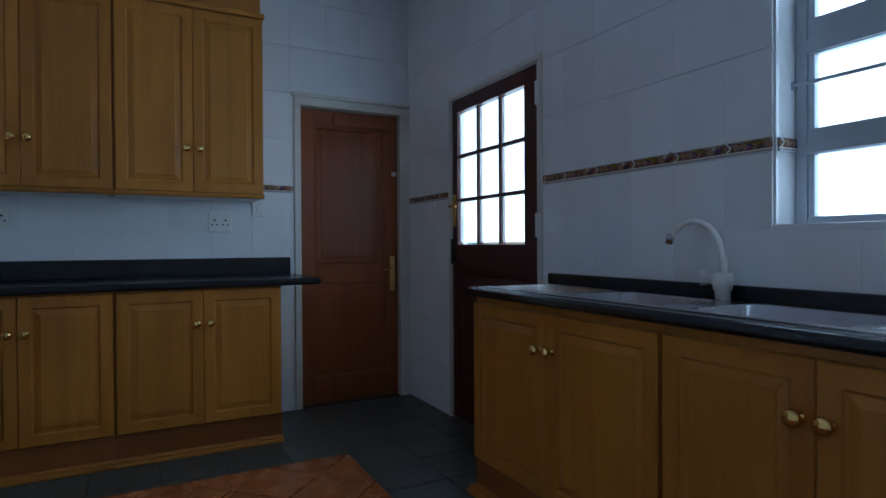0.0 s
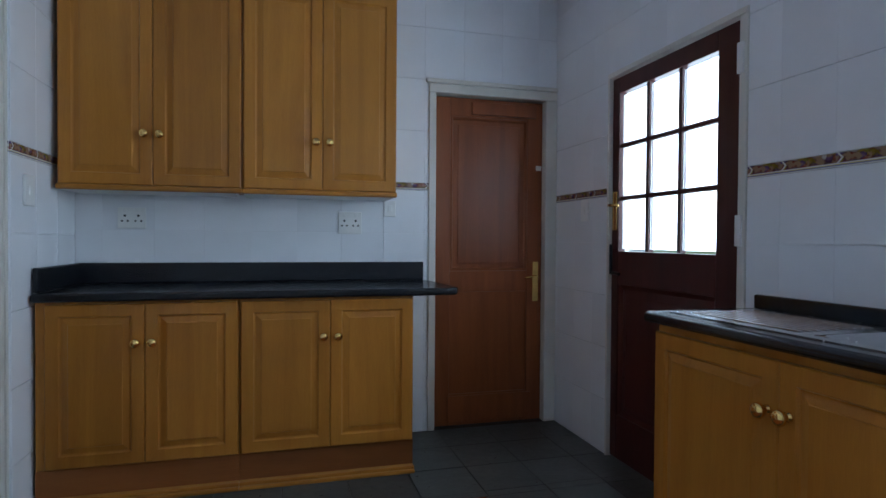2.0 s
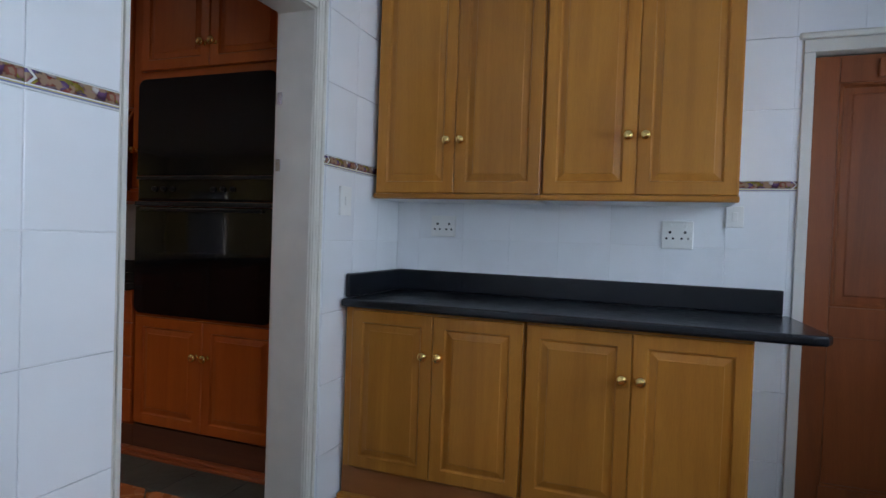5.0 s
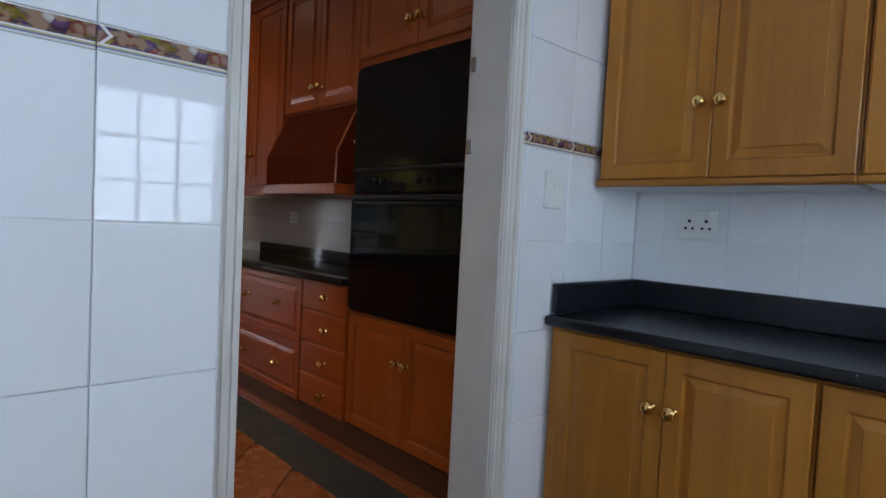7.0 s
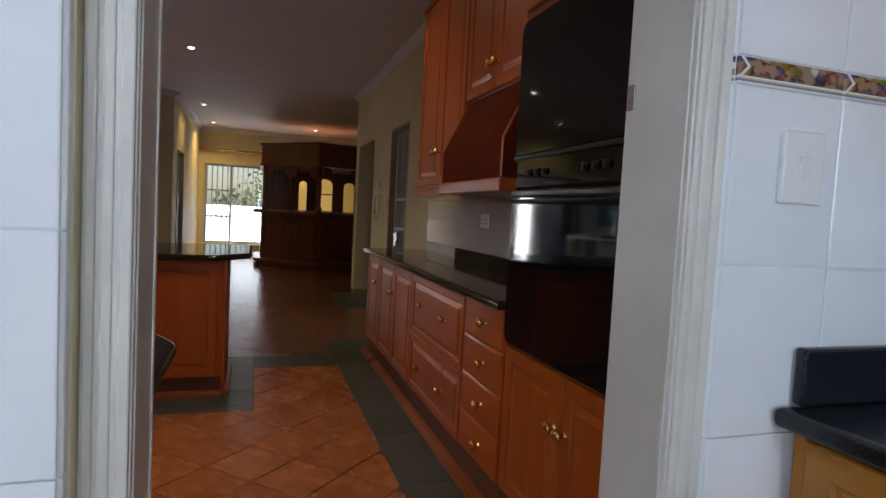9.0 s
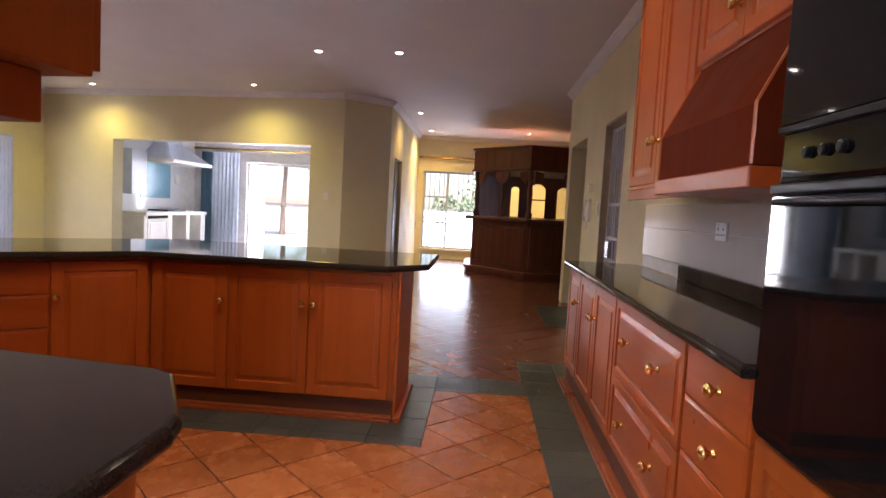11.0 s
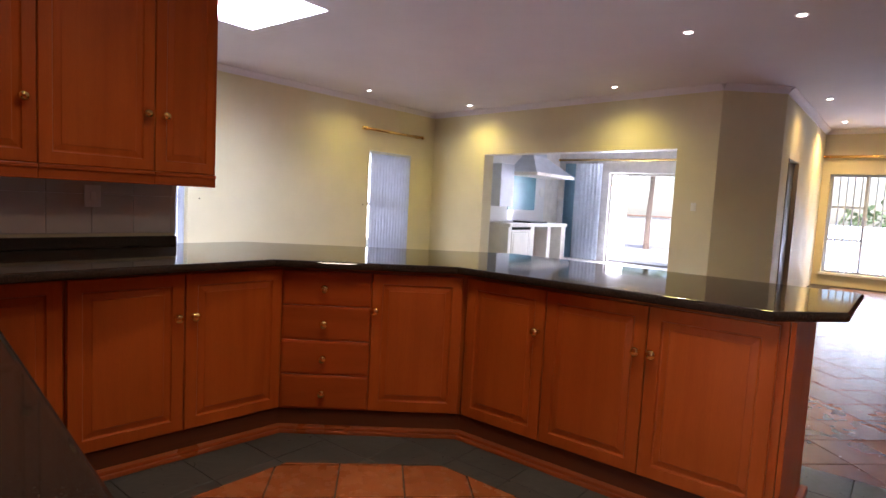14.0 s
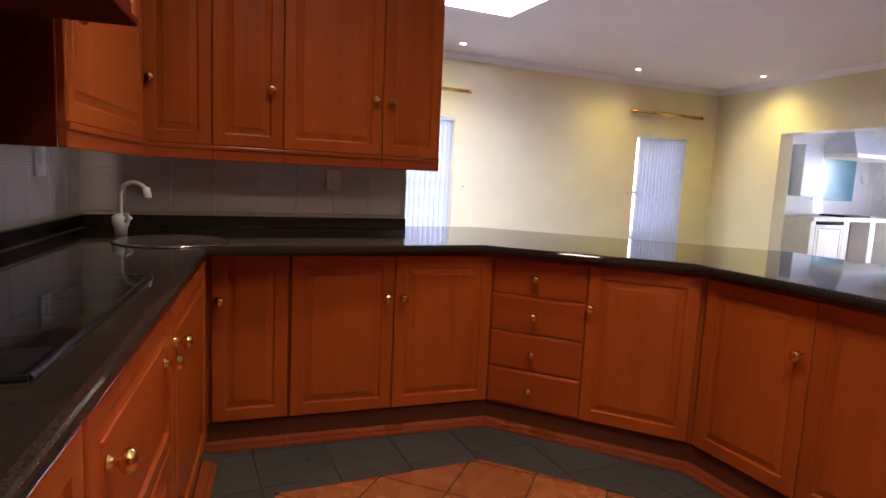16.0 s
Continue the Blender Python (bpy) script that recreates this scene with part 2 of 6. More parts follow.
def listello():
    """Border tile: a fruit garland between brown fields, over a thin striped lower edge."""
    mat, nt, b = nodes_of("listello")
    tc = nt.nodes.new("ShaderNodeTexCoord")
    sp = nt.nodes.new("ShaderNodeSeparateXYZ")
    nt.links.new(tc.outputs["Object"], sp.inputs[0])
    v = coords(nt, (1, 1, 1.3), spread=False)
    vo = node(nt, "ShaderNodeTexVoronoi", Scale=40.0)
    nt.links.new(v, vo.inputs["Vector"])
    fruit = ramp(nt, vo.outputs["Color"], [(0.1, (0.10, 0.16, 0.04)), (0.32, (0.50, 0.36, 0.05)), (0.5, (0.10, 0.08, 0.22)), (0.68, (0.28, 0.06, 0.03)), (0.88, (0.62, 0.60, 0.58))])
    edge = ramp(nt, vo.outputs["Distance"], [(0.25, (1, 1, 1)), (0.75, (0.25, 0.2, 0.18))])
    fruit = mix(nt, 0.8, fruit, edge, 'MULTIPLY')
    ground = (0.30, 0.19, 0.12)
    wave = noise_of(nt, v, 34, 2)
    field = mix(nt, ramp(nt, wave, [(0.42, (0, 0, 0)), (0.5, (1, 1, 1))]), ground, fruit)
    z = sp.outputs[2]
    mr = node(nt, "ShaderNodeMapRange", From_Max=0.05)
    nt.links.new(z, mr.inputs[0])
    zone = ramp(nt, mr.outputs[0], [(0.0, (0.74, 0.74, 0.72)), (0.10, (0.20, 0.22, 0.38)), (0.17, (0.52, 0.46, 0.20)), (0.23, (0.78, 0.78, 0.76)), (0.29, (0, 0, 0)), (0.93, (0.72, 0.70, 0.66))])
    zone.node.color_ramp.interpolation = 'CONSTANT'
    pick = ramp(nt, mr.outputs[0], [(0.0, (0, 0, 0)), (0.29, (1, 1, 1)), (0.93, (0, 0, 0))])
    pick.node.color_ramp.interpolation = 'CONSTANT'
    # white chevron where two border tiles meet
    low = nt.nodes.new("ShaderNodeMath"); low.operation = 'SUBTRACT'; low.inputs[1].default_value = 0.031
    nt.links.new(z, low.inputs[0])
    ab = nt.nodes.new("ShaderNodeMath"); ab.operation = 'ABSOLUTE'
    nt.links.new(low.outputs[0], ab.inputs[0])
    ad = nt.nodes.new("ShaderNodeMath"); ad.operation = 'ADD'
    nt.links.new(sp.outputs[0], ad.inputs[0]); nt.links.new(ab.outputs[0], ad.inputs[1])
    ch = ramp(nt, ad.outputs[0], [(0.0, (0, 0, 0)), (0.018, (1, 1, 1)), (0.026, (0, 0, 0))])
    ch.node.color_ramp.interpolation = 'CONSTANT'
    field = mix(nt, ch, field, (0.72, 0.70, 0.66))
    nt.links.new(mix(nt, pick, zone, field), b.inputs["Base Color"])
    b.inputs["Roughness"].default_value = 0.16
    return mat


def glow(name, color, strength):
    mat, nt, b = nodes_of(name)
    b.inputs["Base Color"].default_value = (*color, 1)
    b.inputs["Emission Color"].default_value = (*color, 1)
    b.inputs["Emission Strength"].default_value = strength
    return mat


def sheer(name, color, amount):
    """Cloth that lets some light through."""
    mat, nt, b = nodes_of(name)
    n = noise_of(nt, coords(nt, (1, 1, 0.2)), 40, 3)
    col = ramp(nt, n, [(0.3, tuple(c * 0.85 for c in color)), (0.7, color)])
    nt.links.new(col, b.inputs["Base Color"])
    b.inputs["Roughness"].default_value = 0.85
    t = nt.nodes.new("ShaderNodeBsdfTranslucent")
    nt.links.new(col, t.inputs["Color"])
    m = nt.nodes.new("ShaderNodeMixShader")
    m.inputs[0].default_value = amount
    nt.links.new(b.outputs[0], m.inputs[1])
    nt.links.new(t.outputs[0], m.inputs[2])
    nt.links.new(m.outputs[0], nt.nodes["Material Output"].inputs["Surface"])
    return mat


def glass(name, rough=0.0, tint=(1, 1, 1)):
    mat, nt, b = nodes_of(name)
    b.inputs["Base Color"].default_value = (*tint, 1)
    b.inputs["Roughness"].default_value = rough
    b.inputs["Transmission Weight"].default_value = 1.0
    b.inputs["IOR"].default_value = 1.45
    return mat


M_YELLOW = wood("oak_yellow", (0.53, 0.220, 0.031), (0.40, 0.146, 0.018))
M_YELLOW_X = wood("oak_yellow_rail", (0.50, 0.206, 0.033), (0.37, 0.136, 0.019), along="x")
M_RED = wood("cherry_orange", (0.47, 0.102, 0.013), (0.375, 0.070, 0.009), spec=0.27)
M_RED_X = wood("cherry_orange_rail", (0.42, 0.083, 0.012), (0.34, 0.058, 0.008), along="x", spec=0.27)
# kitchen plinth: the shadow under the doors is put into its colour
M_PLINTH = wood("shaded_plinth_wood", (0.13, 0.038, 0.014), (0.08, 0.024, 0.009), 0.5, "x", 0.02)
M_PLINTH_Y = wood("brown_plinth_wood", (0.33, 0.115, 0.030), (0.24, 0.080, 0.020), 0.45, "x", 0.04)
M_MOULD = wood("red_brown_moulding", (0.34, 0.080, 0.021), (0.23, 0.052, 0.014), 0.3, "x", 0.15)
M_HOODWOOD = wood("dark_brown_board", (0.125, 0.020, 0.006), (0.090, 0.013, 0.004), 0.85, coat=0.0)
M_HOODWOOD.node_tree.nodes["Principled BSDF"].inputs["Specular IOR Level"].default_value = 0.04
M_DOOR = wood("meranti_brown", (0.30, 0.086, 0.026), (0.19, 0.050, 0.016), 0.36)
M_MAHOG = wood("dark_mahogany", (0.075, 0.014, 0.012), (0.04, 0.008, 0.008), 0.4)
M_BAR = wood("bar_mahogany", (0.165, 0.046, 0.022), (0.08, 0.022, 0.011), 0.35)
M_COUNTER_BLUE = granite("black_worktop", (0.006, 0.007, 0.010), (0.022, 0.026, 0.034), 0.24, 260)
M_GRANITE = granite("brown_black_granite", (0.014, 0.012, 0.011), (0.072, 0.050, 0.038), 0.055, 175)
M_GRANITE.node_tree.nodes["Principled BSDF"].inputs["Specular IOR Level"].default_value = 0.22
M_TILE = glazed("white_wall_tile", (0.87, 0.885, 0.91), 0.03)
# kitchen tile, darkened in colour for the shade below the wall cabinets
M_TILE_K = glazed("shaded_wall_tile", (0.60, 0.56, 0.53), 0.12)
M_GROUT = plain("grout_grey", (0.82, 0.83, 0.84), 0.85)
M_LIST = listello()
M_TERRA = terracotta("terracotta", (0.33, 0.095, 0.028), (0.41, 0.132, 0.041), (0.46, 0.168, 0.056), 0.27)
# same terracotta, browned to carry the dull ceiling reflection of the far floor
M_TERRA_SHEEN = terracotta("sheen_toned_terracotta", (0.125, 0.042, 0.026), (0.190, 0.066, 0.038), (0.24, 0.090, 0.052), 0.25)
M_SLATE = slate()
M_JOINT = plain("floor_grout", (0.10, 0.085, 0.07), 0.95)
M_JOINT.node_tree.nodes["Principled BSDF"].inputs["Specular IOR Level"].default_value = 0.1
M_CREAM = plain("cream_wall_paint", (0.66, 0.60, 0.40), 0.7, wear=0.05, scale=1.6, bumps=0.08)
M_CEIL = plain("ceiling_paint", (0.72, 0.71, 0.80), 0.8, wear=0.03, scale=1.4, bumps=0.06)
M_TRIM = plain("white_gloss_paint", (0.70, 0.67, 0.61), 0.35, wear=0.10, scale=4.0)
M_FRAME = plain("brown_frame_paint", (0.26, 0.20, 0.15), 0.5)
M_DARKDOOR = plain("dark_grey_paint", (0.060, 0.060, 0.070), 0.5)
M_GATE = plain("lilac_grey_panel", (0.24, 0.22, 0.26), 0.6)
M_BRASS = plain("brass", (0.86, 0.58, 0.20), 0.17, 1.0, 0.15, 30)
M_BLACKGLASS = plain("black_oven_glass", (0.006, 0.006, 0.007), 0.045, 0.0, 0.1)
M_BLACKGLASS.node_tree.nodes["Principled BSDF"].inputs["Specular IOR Level"].default_value = 0.32
M_BLACK = plain("black_enamel", (0.010, 0.010, 0.011), 0.35)
M_BLACK.node_tree.nodes["Principled BSDF"].inputs["Specular IOR Level"].default_value = 0.2
M_STEEL = plain("stainless_steel", (0.58, 0.58, 0.60), 0.24, 1.0, 0.12, 12)
M_ALU = plain("grey_aluminium", (0.50, 0.54, 0.60), 0.4, 0.2, 0.08)
M_WHITE = plain("white_plastic", (0.82, 0.82, 0.80), 0.35, wear=0.06)
M_DARKHOLE = plain("socket_hole", (0.02, 0.02, 0.02), 0.6)
M_GLASS = glass("window_glass")
M_FROST = glass("frosted_glass", 0.35)
M_BLIND = sheer("blind_fabric", (0.66, 0.70, 0.80), 0.55)
M_SHEER = sheer("sheer_net", (0.80, 0.84, 0.90), 0.55)
M_CURTAIN = sheer("blue_curtain", (0.30, 0.48, 0.60), 0.40)
M_BLUE = plain("blue_glass_splashback", (0.16, 0.34, 0.44), 0.2)
M_STUCCO = plain("garden_wall_paint", (0.75, 0.73, 0.70), 0.8)
M_GRASS = plain("lawn", (0.07, 0.13, 0.03), 0.9, wear=0.4, scale=9, bumps=0.4)
M_LEAF = plain("palm_leaf", (0.21, 0.31, 0.15), 0.6, wear=0.3)
M_BARK = plain("palm_bark", (0.30, 0.22, 0.17), 0.9, wear=0.4, scale=20, bumps=0.5)
M_LAMP = glow("lamp_glow", (1.0, 0.93, 0.80), 40)
M_SKYPANE = glow("skylight_diffuser", (1.0, 0.99, 0.99), 6)
M_RUBBER = plain("dark_edge", (0.03, 0.025, 0.02), 0.6)

# ---- structure tools ----
CEIL = 2.95


def wall(name, x, y, rz, length, height, thick, openings, material, label, z0=0.0):
    """A wall from (x, y) along its own x, its room face at own y = 0, its body behind at y > 0; openings (x0, x1, z0, z1) go through it."""
    xs = sorted({0.0, length, *[o[0] for o in openings], *[o[1] for o in openings]})
    zs = sorted({z0, height, *[o[2] for o in openings], *[o[3] for o in openings]})
    def full(i, k):
        if not (0 <= i < len(xs) - 1 and 0 <= k < len(zs) - 1):
            return False
        cx, cz = (xs[i] + xs[i + 1]) / 2, (zs[k] + zs[k + 1]) / 2
        return not any(o[0] < cx < o[1] and o[2] < cz < o[3] for o in openings)
    bm = bmesh.new()
    cache = {}
    def v(px, py, pz):
        key = (round(px, 5), round(py, 5), round(pz, 5))
        if key not in cache:
            cache[key] = bm.verts.new((px, py, pz))
        return cache[key]
    for i in range(len(xs) - 1):
        for k in range(len(zs) - 1):
            if not full(i, k):
                continue
            a, b, c, d = xs[i], xs[i + 1], zs[k], zs[k + 1]
            bm.faces.new((v(a, 0, c), v(b, 0, c), v(b, 0, d), v(a, 0, d)))
            bm.faces.new((v(a, thick, c), v(a, thick, d), v(b, thick, d), v(b, thick, c)))
            for j, l, q in ((i - 1, k, ((a, c), (a, d))), (i + 1, k, ((b, c), (b, d))), (i, k - 1, ((a, c), (b, c))), (i, k + 1, ((a, d), (b, d)))):
                if not full(j, l):
                    (p, r), (s, u) = q
                    bm.faces.new((v(p, 0, r), v(s, 0, u), v(s, thick, u), v(p, thick, r)))
    return solid(name, bm, material, label, "wall", "structure", m=pose(x, y, 0, 0, 0, rz))


def minus(rect, hole):
    x0, z0, x1, z1 = rect
    a, b, c, d = hole
    if c <= x0 or a >= x1 or d <= z0 or b >= z1:
        return [rect]
    out = []
    if a > x0: out.append((x0, z0, a, z1))
    if c < x1: out.append((c, z0, x1, z1))
    m0, m1 = max(x0, a), min(x1, c)
    if b > z0: out.append((m0, z0, m1, b))
    if d < z1: out.append((m0, d, m1, z1))
    return out


TILE_MESH = {}


def tile_mesh(w, h, material, t=0.007, gap=0.0022, side=0.0022):
    key = (round(w, 3), round(h, 3), material.name, t, side)
    if key not in TILE_MESH:
        g, k, e = gap / 2, side / 2, 0.0022
        f = e if side > 0.001 else 0.0006
        rows = [(k, g, w - k, h - g, 0), (k, g, w - k, h - g, -t + f * 0.6), (k + f, g + e, w - k - f, h - g - e, -t)]
        TILE_MESH[key] = mesh_of("tile", loops(bmesh.new(), rows), material)
    return TILE_MESH[key]


def tile_wall(parent, x0, x1, z0, z1, tw, th, ox, oz, holes, material, bands=(), y=0.0):
    """Tiles on the room face of a wall: rows of tw x th counted from (ox, oz); bands (z0, z1) carry border tiles."""
    rects = []
    for b0, b1 in bands:
        i = math.floor((x0 - ox) / tw)
        while ox + i * tw < x1:
            rects.append((max(x0, ox + i * tw), b0, min(x1, ox + (i + 1) * tw), b1, M_LIST))
            i += 1
    zones = [(z0, z1)]
    for b0, b1 in bands:
        zones = [q for a, c in zones for q in ((a, min(c, b0)), (max(a, b1), c)) if q[1] - q[0] > 0.004]
    for a, c in zones:
        base = oz if c <= oz + 0.001 or not bands else max(b1 for _, b1 in bands)
        if c <= oz + 1e-6:
            base = oz
        elif bands and c <= bands[0][0] + 1e-6:
            base = oz
        k = math.floor((a - base) / th + 1e-6)
        while base + k * th < c - 1e-6:
            i = math.floor((x0 - ox) / tw)
            while ox + i * tw < x1:
                rects.append((max(x0, ox + i * tw), max(a, base + k * th), min(x1, ox + (i + 1) * tw), min(c, base + (k + 1) * th), material))
                i += 1
            k += 1
    for q in rects:
        pieces = [q[:4]]
        for hole in holes:
            pieces = [r for p in pieces for r in minus(p, hole)]
        for a, b, c, d in pieces:
            if c - a > 0.008 and d - b > 0.008:
                part("tile" if q[4] is not M_LIST else "border_tile", tile_mesh(c - a, d - b, q[4], side=0.0006), None, parent, at=pose(a, y, b))


# ---- structure: scullery ----
EX, NY, WX = 2.495, 4.41, -0.235
# walls named by the side of their room
wall_n = wall("wall_north", WX - 0.2, NY, 0, EX - WX + 0.2, CEIL, 0.2, [(1.645 - WX + 0.2, EX - WX + 0.2 - 0.004, -0.01, 2.10)], M_GROUT, "white tiled scullery wall with a patterned border")
wall_e = wall("wall_east", EX, NY + 0.2, -90, 5.2, CEIL, 0.24,
              [(NY + 0.2 - 3.782, NY + 0.2 - 2.811, -0.01, 2.05), (NY + 0.2 - 1.640, NY + 0.2 - 0.30, 1.155, 2.35)], M_GROUT, "white tiled wall with back door and window")
wall_w = wall("wall_west", WX - 0.03, -0.6, 90, NY + 0.6, CEIL, 0.16, [(2.664 + 0.6, 3.621 + 0.6, -0.01, 2.156)], M_CREAM, "partition wall with an open doorway")
wall_s = wall("wall_south", EX, -0.55, 180, EX - WX + 0.03, CEIL, 0.15, [], M_GROUT, "white tiled wall behind the start")
TW, TH = 0.247, 0.310
off = WX - 0.2
tile_wall(wall_n, WX - off, EX - off - 0.008, 0.0, CEIL, TW, TH, 1.62 - off - 7 * TW, 1.198, [(1.645 - off, -1, 9, 2.10)], M_TILE, bands=[(1.452, 1.500)])
e0 = NY + 0.2
tile_wall(wall_e, 0.2, 5.1, 0.0, CEIL, 0.213, 0.285, e0 - 2.235, 1.150, [(e0 - 3.782, -1, e0 - 2.811, 2.05), (e0 - 1.640, 1.155, e0 - 0.30, 2.35)], M_TILE, bands=[(1.395, 1.443)])
# tile skin on the partition stands proud of the door frame
skin_s = solid("wall_west_lining_south", a_box(WX - 0.03, -0.55, 0, WX - 0.007, 2.657, CEIL), M_GROUT, "tiled lining beside the doorway", "wall", "structure")
skin_n = solid("wall_west_lining_north", a_box(WX - 0.03, 3.662, 0, WX - 0.007, NY - 0.008, CEIL), M_GROUT, "tiled lining beside the doorway", "wall", "structure")
skin_t = solid("wall_west_lining_top", a_box(WX - 0.03, 2.657, 2.21, WX - 0.007, 3.662, CEIL), M_GROUT, "tiled lining above the doorway", "wall", "structure")


def tile_on_x(parent, y0, y1, z0, oy, dz):
    """Tiles on a face that looks along +x."""
    rects = []
    zlow = [(0.878 - 0.31 * 3, 0.878 - 0.31 * 2), (0.878 - 0.31 * 2, 0.878 - 0.31), (0.878 - 0.31, 0.878), (0.878, 1.19), (1.19, 1.505)]
    rows = [(a, b, M_TILE) for a, b in zlow] + [(1.505, 1.555, M_LIST)] + [(1.555 + 0.31 * k, 1.555 + 0.31 * (k + 1), M_TILE) for k in range(5)]
    for a, b, mat in rows:
        a, b = max(a + dz, z0), min(b + dz, CEIL)
        if b - a < 0.01:
            continue
        i = math.floor((y0 - oy) / TW)
        while oy + i * TW < y1:
            c, d = max(y0, oy + i * TW), min(y1, oy + (i + 1) * TW)
            if d - c > 0.008:
                part("tile" if mat is M_TILE else "border_tile", tile_mesh(d - c, b - a, mat), None, parent, at=pose(WX - 0.007, c, a, 0, 0, 90))
            i += 1


tile_on_x(skin_s, -0.5, 2.657, 0.0, 2.414, 0.0)
tile_on_x(skin_n, 3.662, NY - 0.008, 0.0, 3.662, -0.018)
tile_on_x(skin_t, 2.657, 3.662, 2.21, 2.657, 0.0)
# return edges of the lining: small tiles turned into the opening
for parent, y, rz in ((skin_s, 2.657, 180), (skin_n, 3.662, 0)):
    dz = -0.018 if rz == 0 else 0.0
    for a, b, mat in ((0.02, 0.568, M_TILE), (0.568, 0.878, M_TILE), (0.878, 1.19, M_TILE), (1.19, 1.505, M_TILE), (1.505, 1.555, M_LIST), (1.555, 1.865, M_TILE), (1.865, 2.175, M_TILE)):
        part("edge_tile", tile_mesh(0.023, b - a, mat, 0.005), None, parent, at=pose(WX - 0.03 if rz == 0 else WX - 0.007, y, a + dz, 0, 0, rz))

# doorway lining and architraves between scullery and kitchen
arch = thing("door_frame", pose(0, 0, 0), "white painted door frame round an open doorway", "door frame", kind="structure")


def architrave(x, y0, y1, face):
    bm = bmesh.new()
    w = y1 - y0
    box(bm, x, y0, 0, x + face * 0.012, y1, 2.19, 0.002)
    for a, b, d in ((0.06, 0.26, 0.019), (0.36, 0.58, 0.016), (0.70, 0.96, 0.021)):
        box(bm, x + face * 0.010, y0 + w * a, 0, x + face * d, y0 + w * b, 2.19, 0.003)
    return bm


part("jamb", a_box(-0.435, 2.700, 0, -0.307, 2.732, 2.119, 0.003), M_TRIM, arch)
part("jamb", a_box(-0.435, 3.586, 0, -0.262, 3.620, 2.16, 0.003), M_TRIM, arch)
part("lintel", a_box(-0.435, 2.665, 2.12, -0.264, 3.586, 2.155, 0.003), M_TRIM, arch)
part("architrave", architrave(-0.306, 2.665, 2.730, 1), M_TRIM, arch)
part("architrave", architrave(-0.263, 3.588, 3.660, 1), M_TRIM, arch)
part("architrave", a_box(-0.263, 2.659, 2.125, -0.248, 3.588, 2.20, 0.004), M_TRIM, arch)
part("architrave", architrave(-0.432, 2.66, 2.735, -1), M_TRIM, arch)
part("architrave", architrave(-0.432, 3.588, 3.665, -1), M_TRIM, arch)
for hz in (1.46, 1.74):
    part("hinge_plate", a_box(-0.434, 3.582, hz, -0.412, 3.5865, hz + 0.05, 0.001), M_STEEL, arch, "leftover hinge plate")

# ---- structure: kitchen, dining room, bar room ----
KN = 4.36
wall_kn = wall("wall_kitchen_north", -8.55, KN, 0, 8.15, CEIL, 0.2, [(0.25, 1.45, -0.01, 2.17), (2.45, 3.30, -0.01, 2.17)], M_CREAM, "cream painted wall with two openings")
ES = -8.2  # lean of the hob run
wall_ke = wall("wall_kitchen_east", -0.463, 2.70, -90 + ES, 3.05, CEIL, 0.10, [], M_CREAM, "painted wall behind the hob worktop")
fill = solid("wall_kitchen_east_end", slab([(-0.463, 2.705), (-0.427, 2.705), (-0.427, -0.6), (-0.83, -0.6), (-0.79, -0.35)], 0, CEIL), M_CREAM, "painted wall end beside the doorway", "wall", "structure")
wall_ks = wall("wall_kitchen_stub", -0.80, -0.21, 180, 1.72, CEIL, 0.13, [], M_CREAM, "short wall behind the sink worktop")
DS = -4.65
wall_ds = wall("wall_dining_south", -0.4, DS, 180, 9.9, CEIL, 0.22, [(3.65, 4.50, 0.10, 2.06), (7.84, 8.94, 0.10, 2.07)], M_CREAM, "cream painted wall with two tall windows")
wall_de = wall("wall_dining_east", -0.435, -0.6, -90, 4.1, CEIL, 0.2, [], M_CREAM, "cream painted wall")
WA, WB = Vector((-10.02, -4.65)), Vector((-9.22, 0.93))
wd = WB - WA
W_RZ = math.degrees(math.atan2(wd.y, wd.x))
wall_dw = wall("wall_dining_west", WA.x, WA.y, W_RZ, wd.length, CEIL, 0.24, [(1.42, 5.08, -0.01, 2.13)], M_CREAM, "cream painted wall with a wide opening")
wall_p = wall("wall_pillar", WB.x, WB.y, math.degrees(math.atan2(0.66, -0.55)), 0.86, CEIL, 0.2, [], M_CREAM, "cream painted angled corner wall")
wall_bs = wall("wall_bar_south", -9.77, 1.59, 180, 4.5, CEIL, 0.2, [(0.55, 1.45, -0.01, 2.08)], M_CREAM, "cream painted wall with a dark doorway")
wall_bw = wall("wall_bar_west", -14.2, 1.4, 90, 6.6, CEIL, 0.22, [(0.32, 1.95, 0.25, 2.12)], M_CREAM, "cream painted wall with a tall window")
wall_bn = wall("wall_bar_north", -14.4, 7.4, 0, 6.0, CEIL, 0.2, [], M_CREAM, "cream painted wall")
wall_be = wall("wall_bar_east", -8.55, 7.5, -90, 3.14, CEIL, 0.2, [], M_CREAM, "cream painted wall")
# rooms behind the openings
wall_h1 = wall("wall_passage", -8.7, 5.6, 0, 4.4, CEIL, 0.15, [], plain("passage_paint", (0.62, 0.50, 0.28), 0.7, wear=0.05), "yellow painted passage wall")
wall_h2 = wall("wall_passage_side", -6.9, 4.56, 90, 1.05, CEIL, 0.12, [], M_CREAM, "passage side wall")
wall_h3 = wall("wall_passage_end", -4.30, 5.6, -90, 1.05, CEIL, 0.12, [], M_CREAM, "passage side wall")
wall_h4 = wall("wall_lobby_dark", -12.3, 0.6, 0, 2.2, CEIL, 0.12, [], M_CREAM, "dim lobby wall")
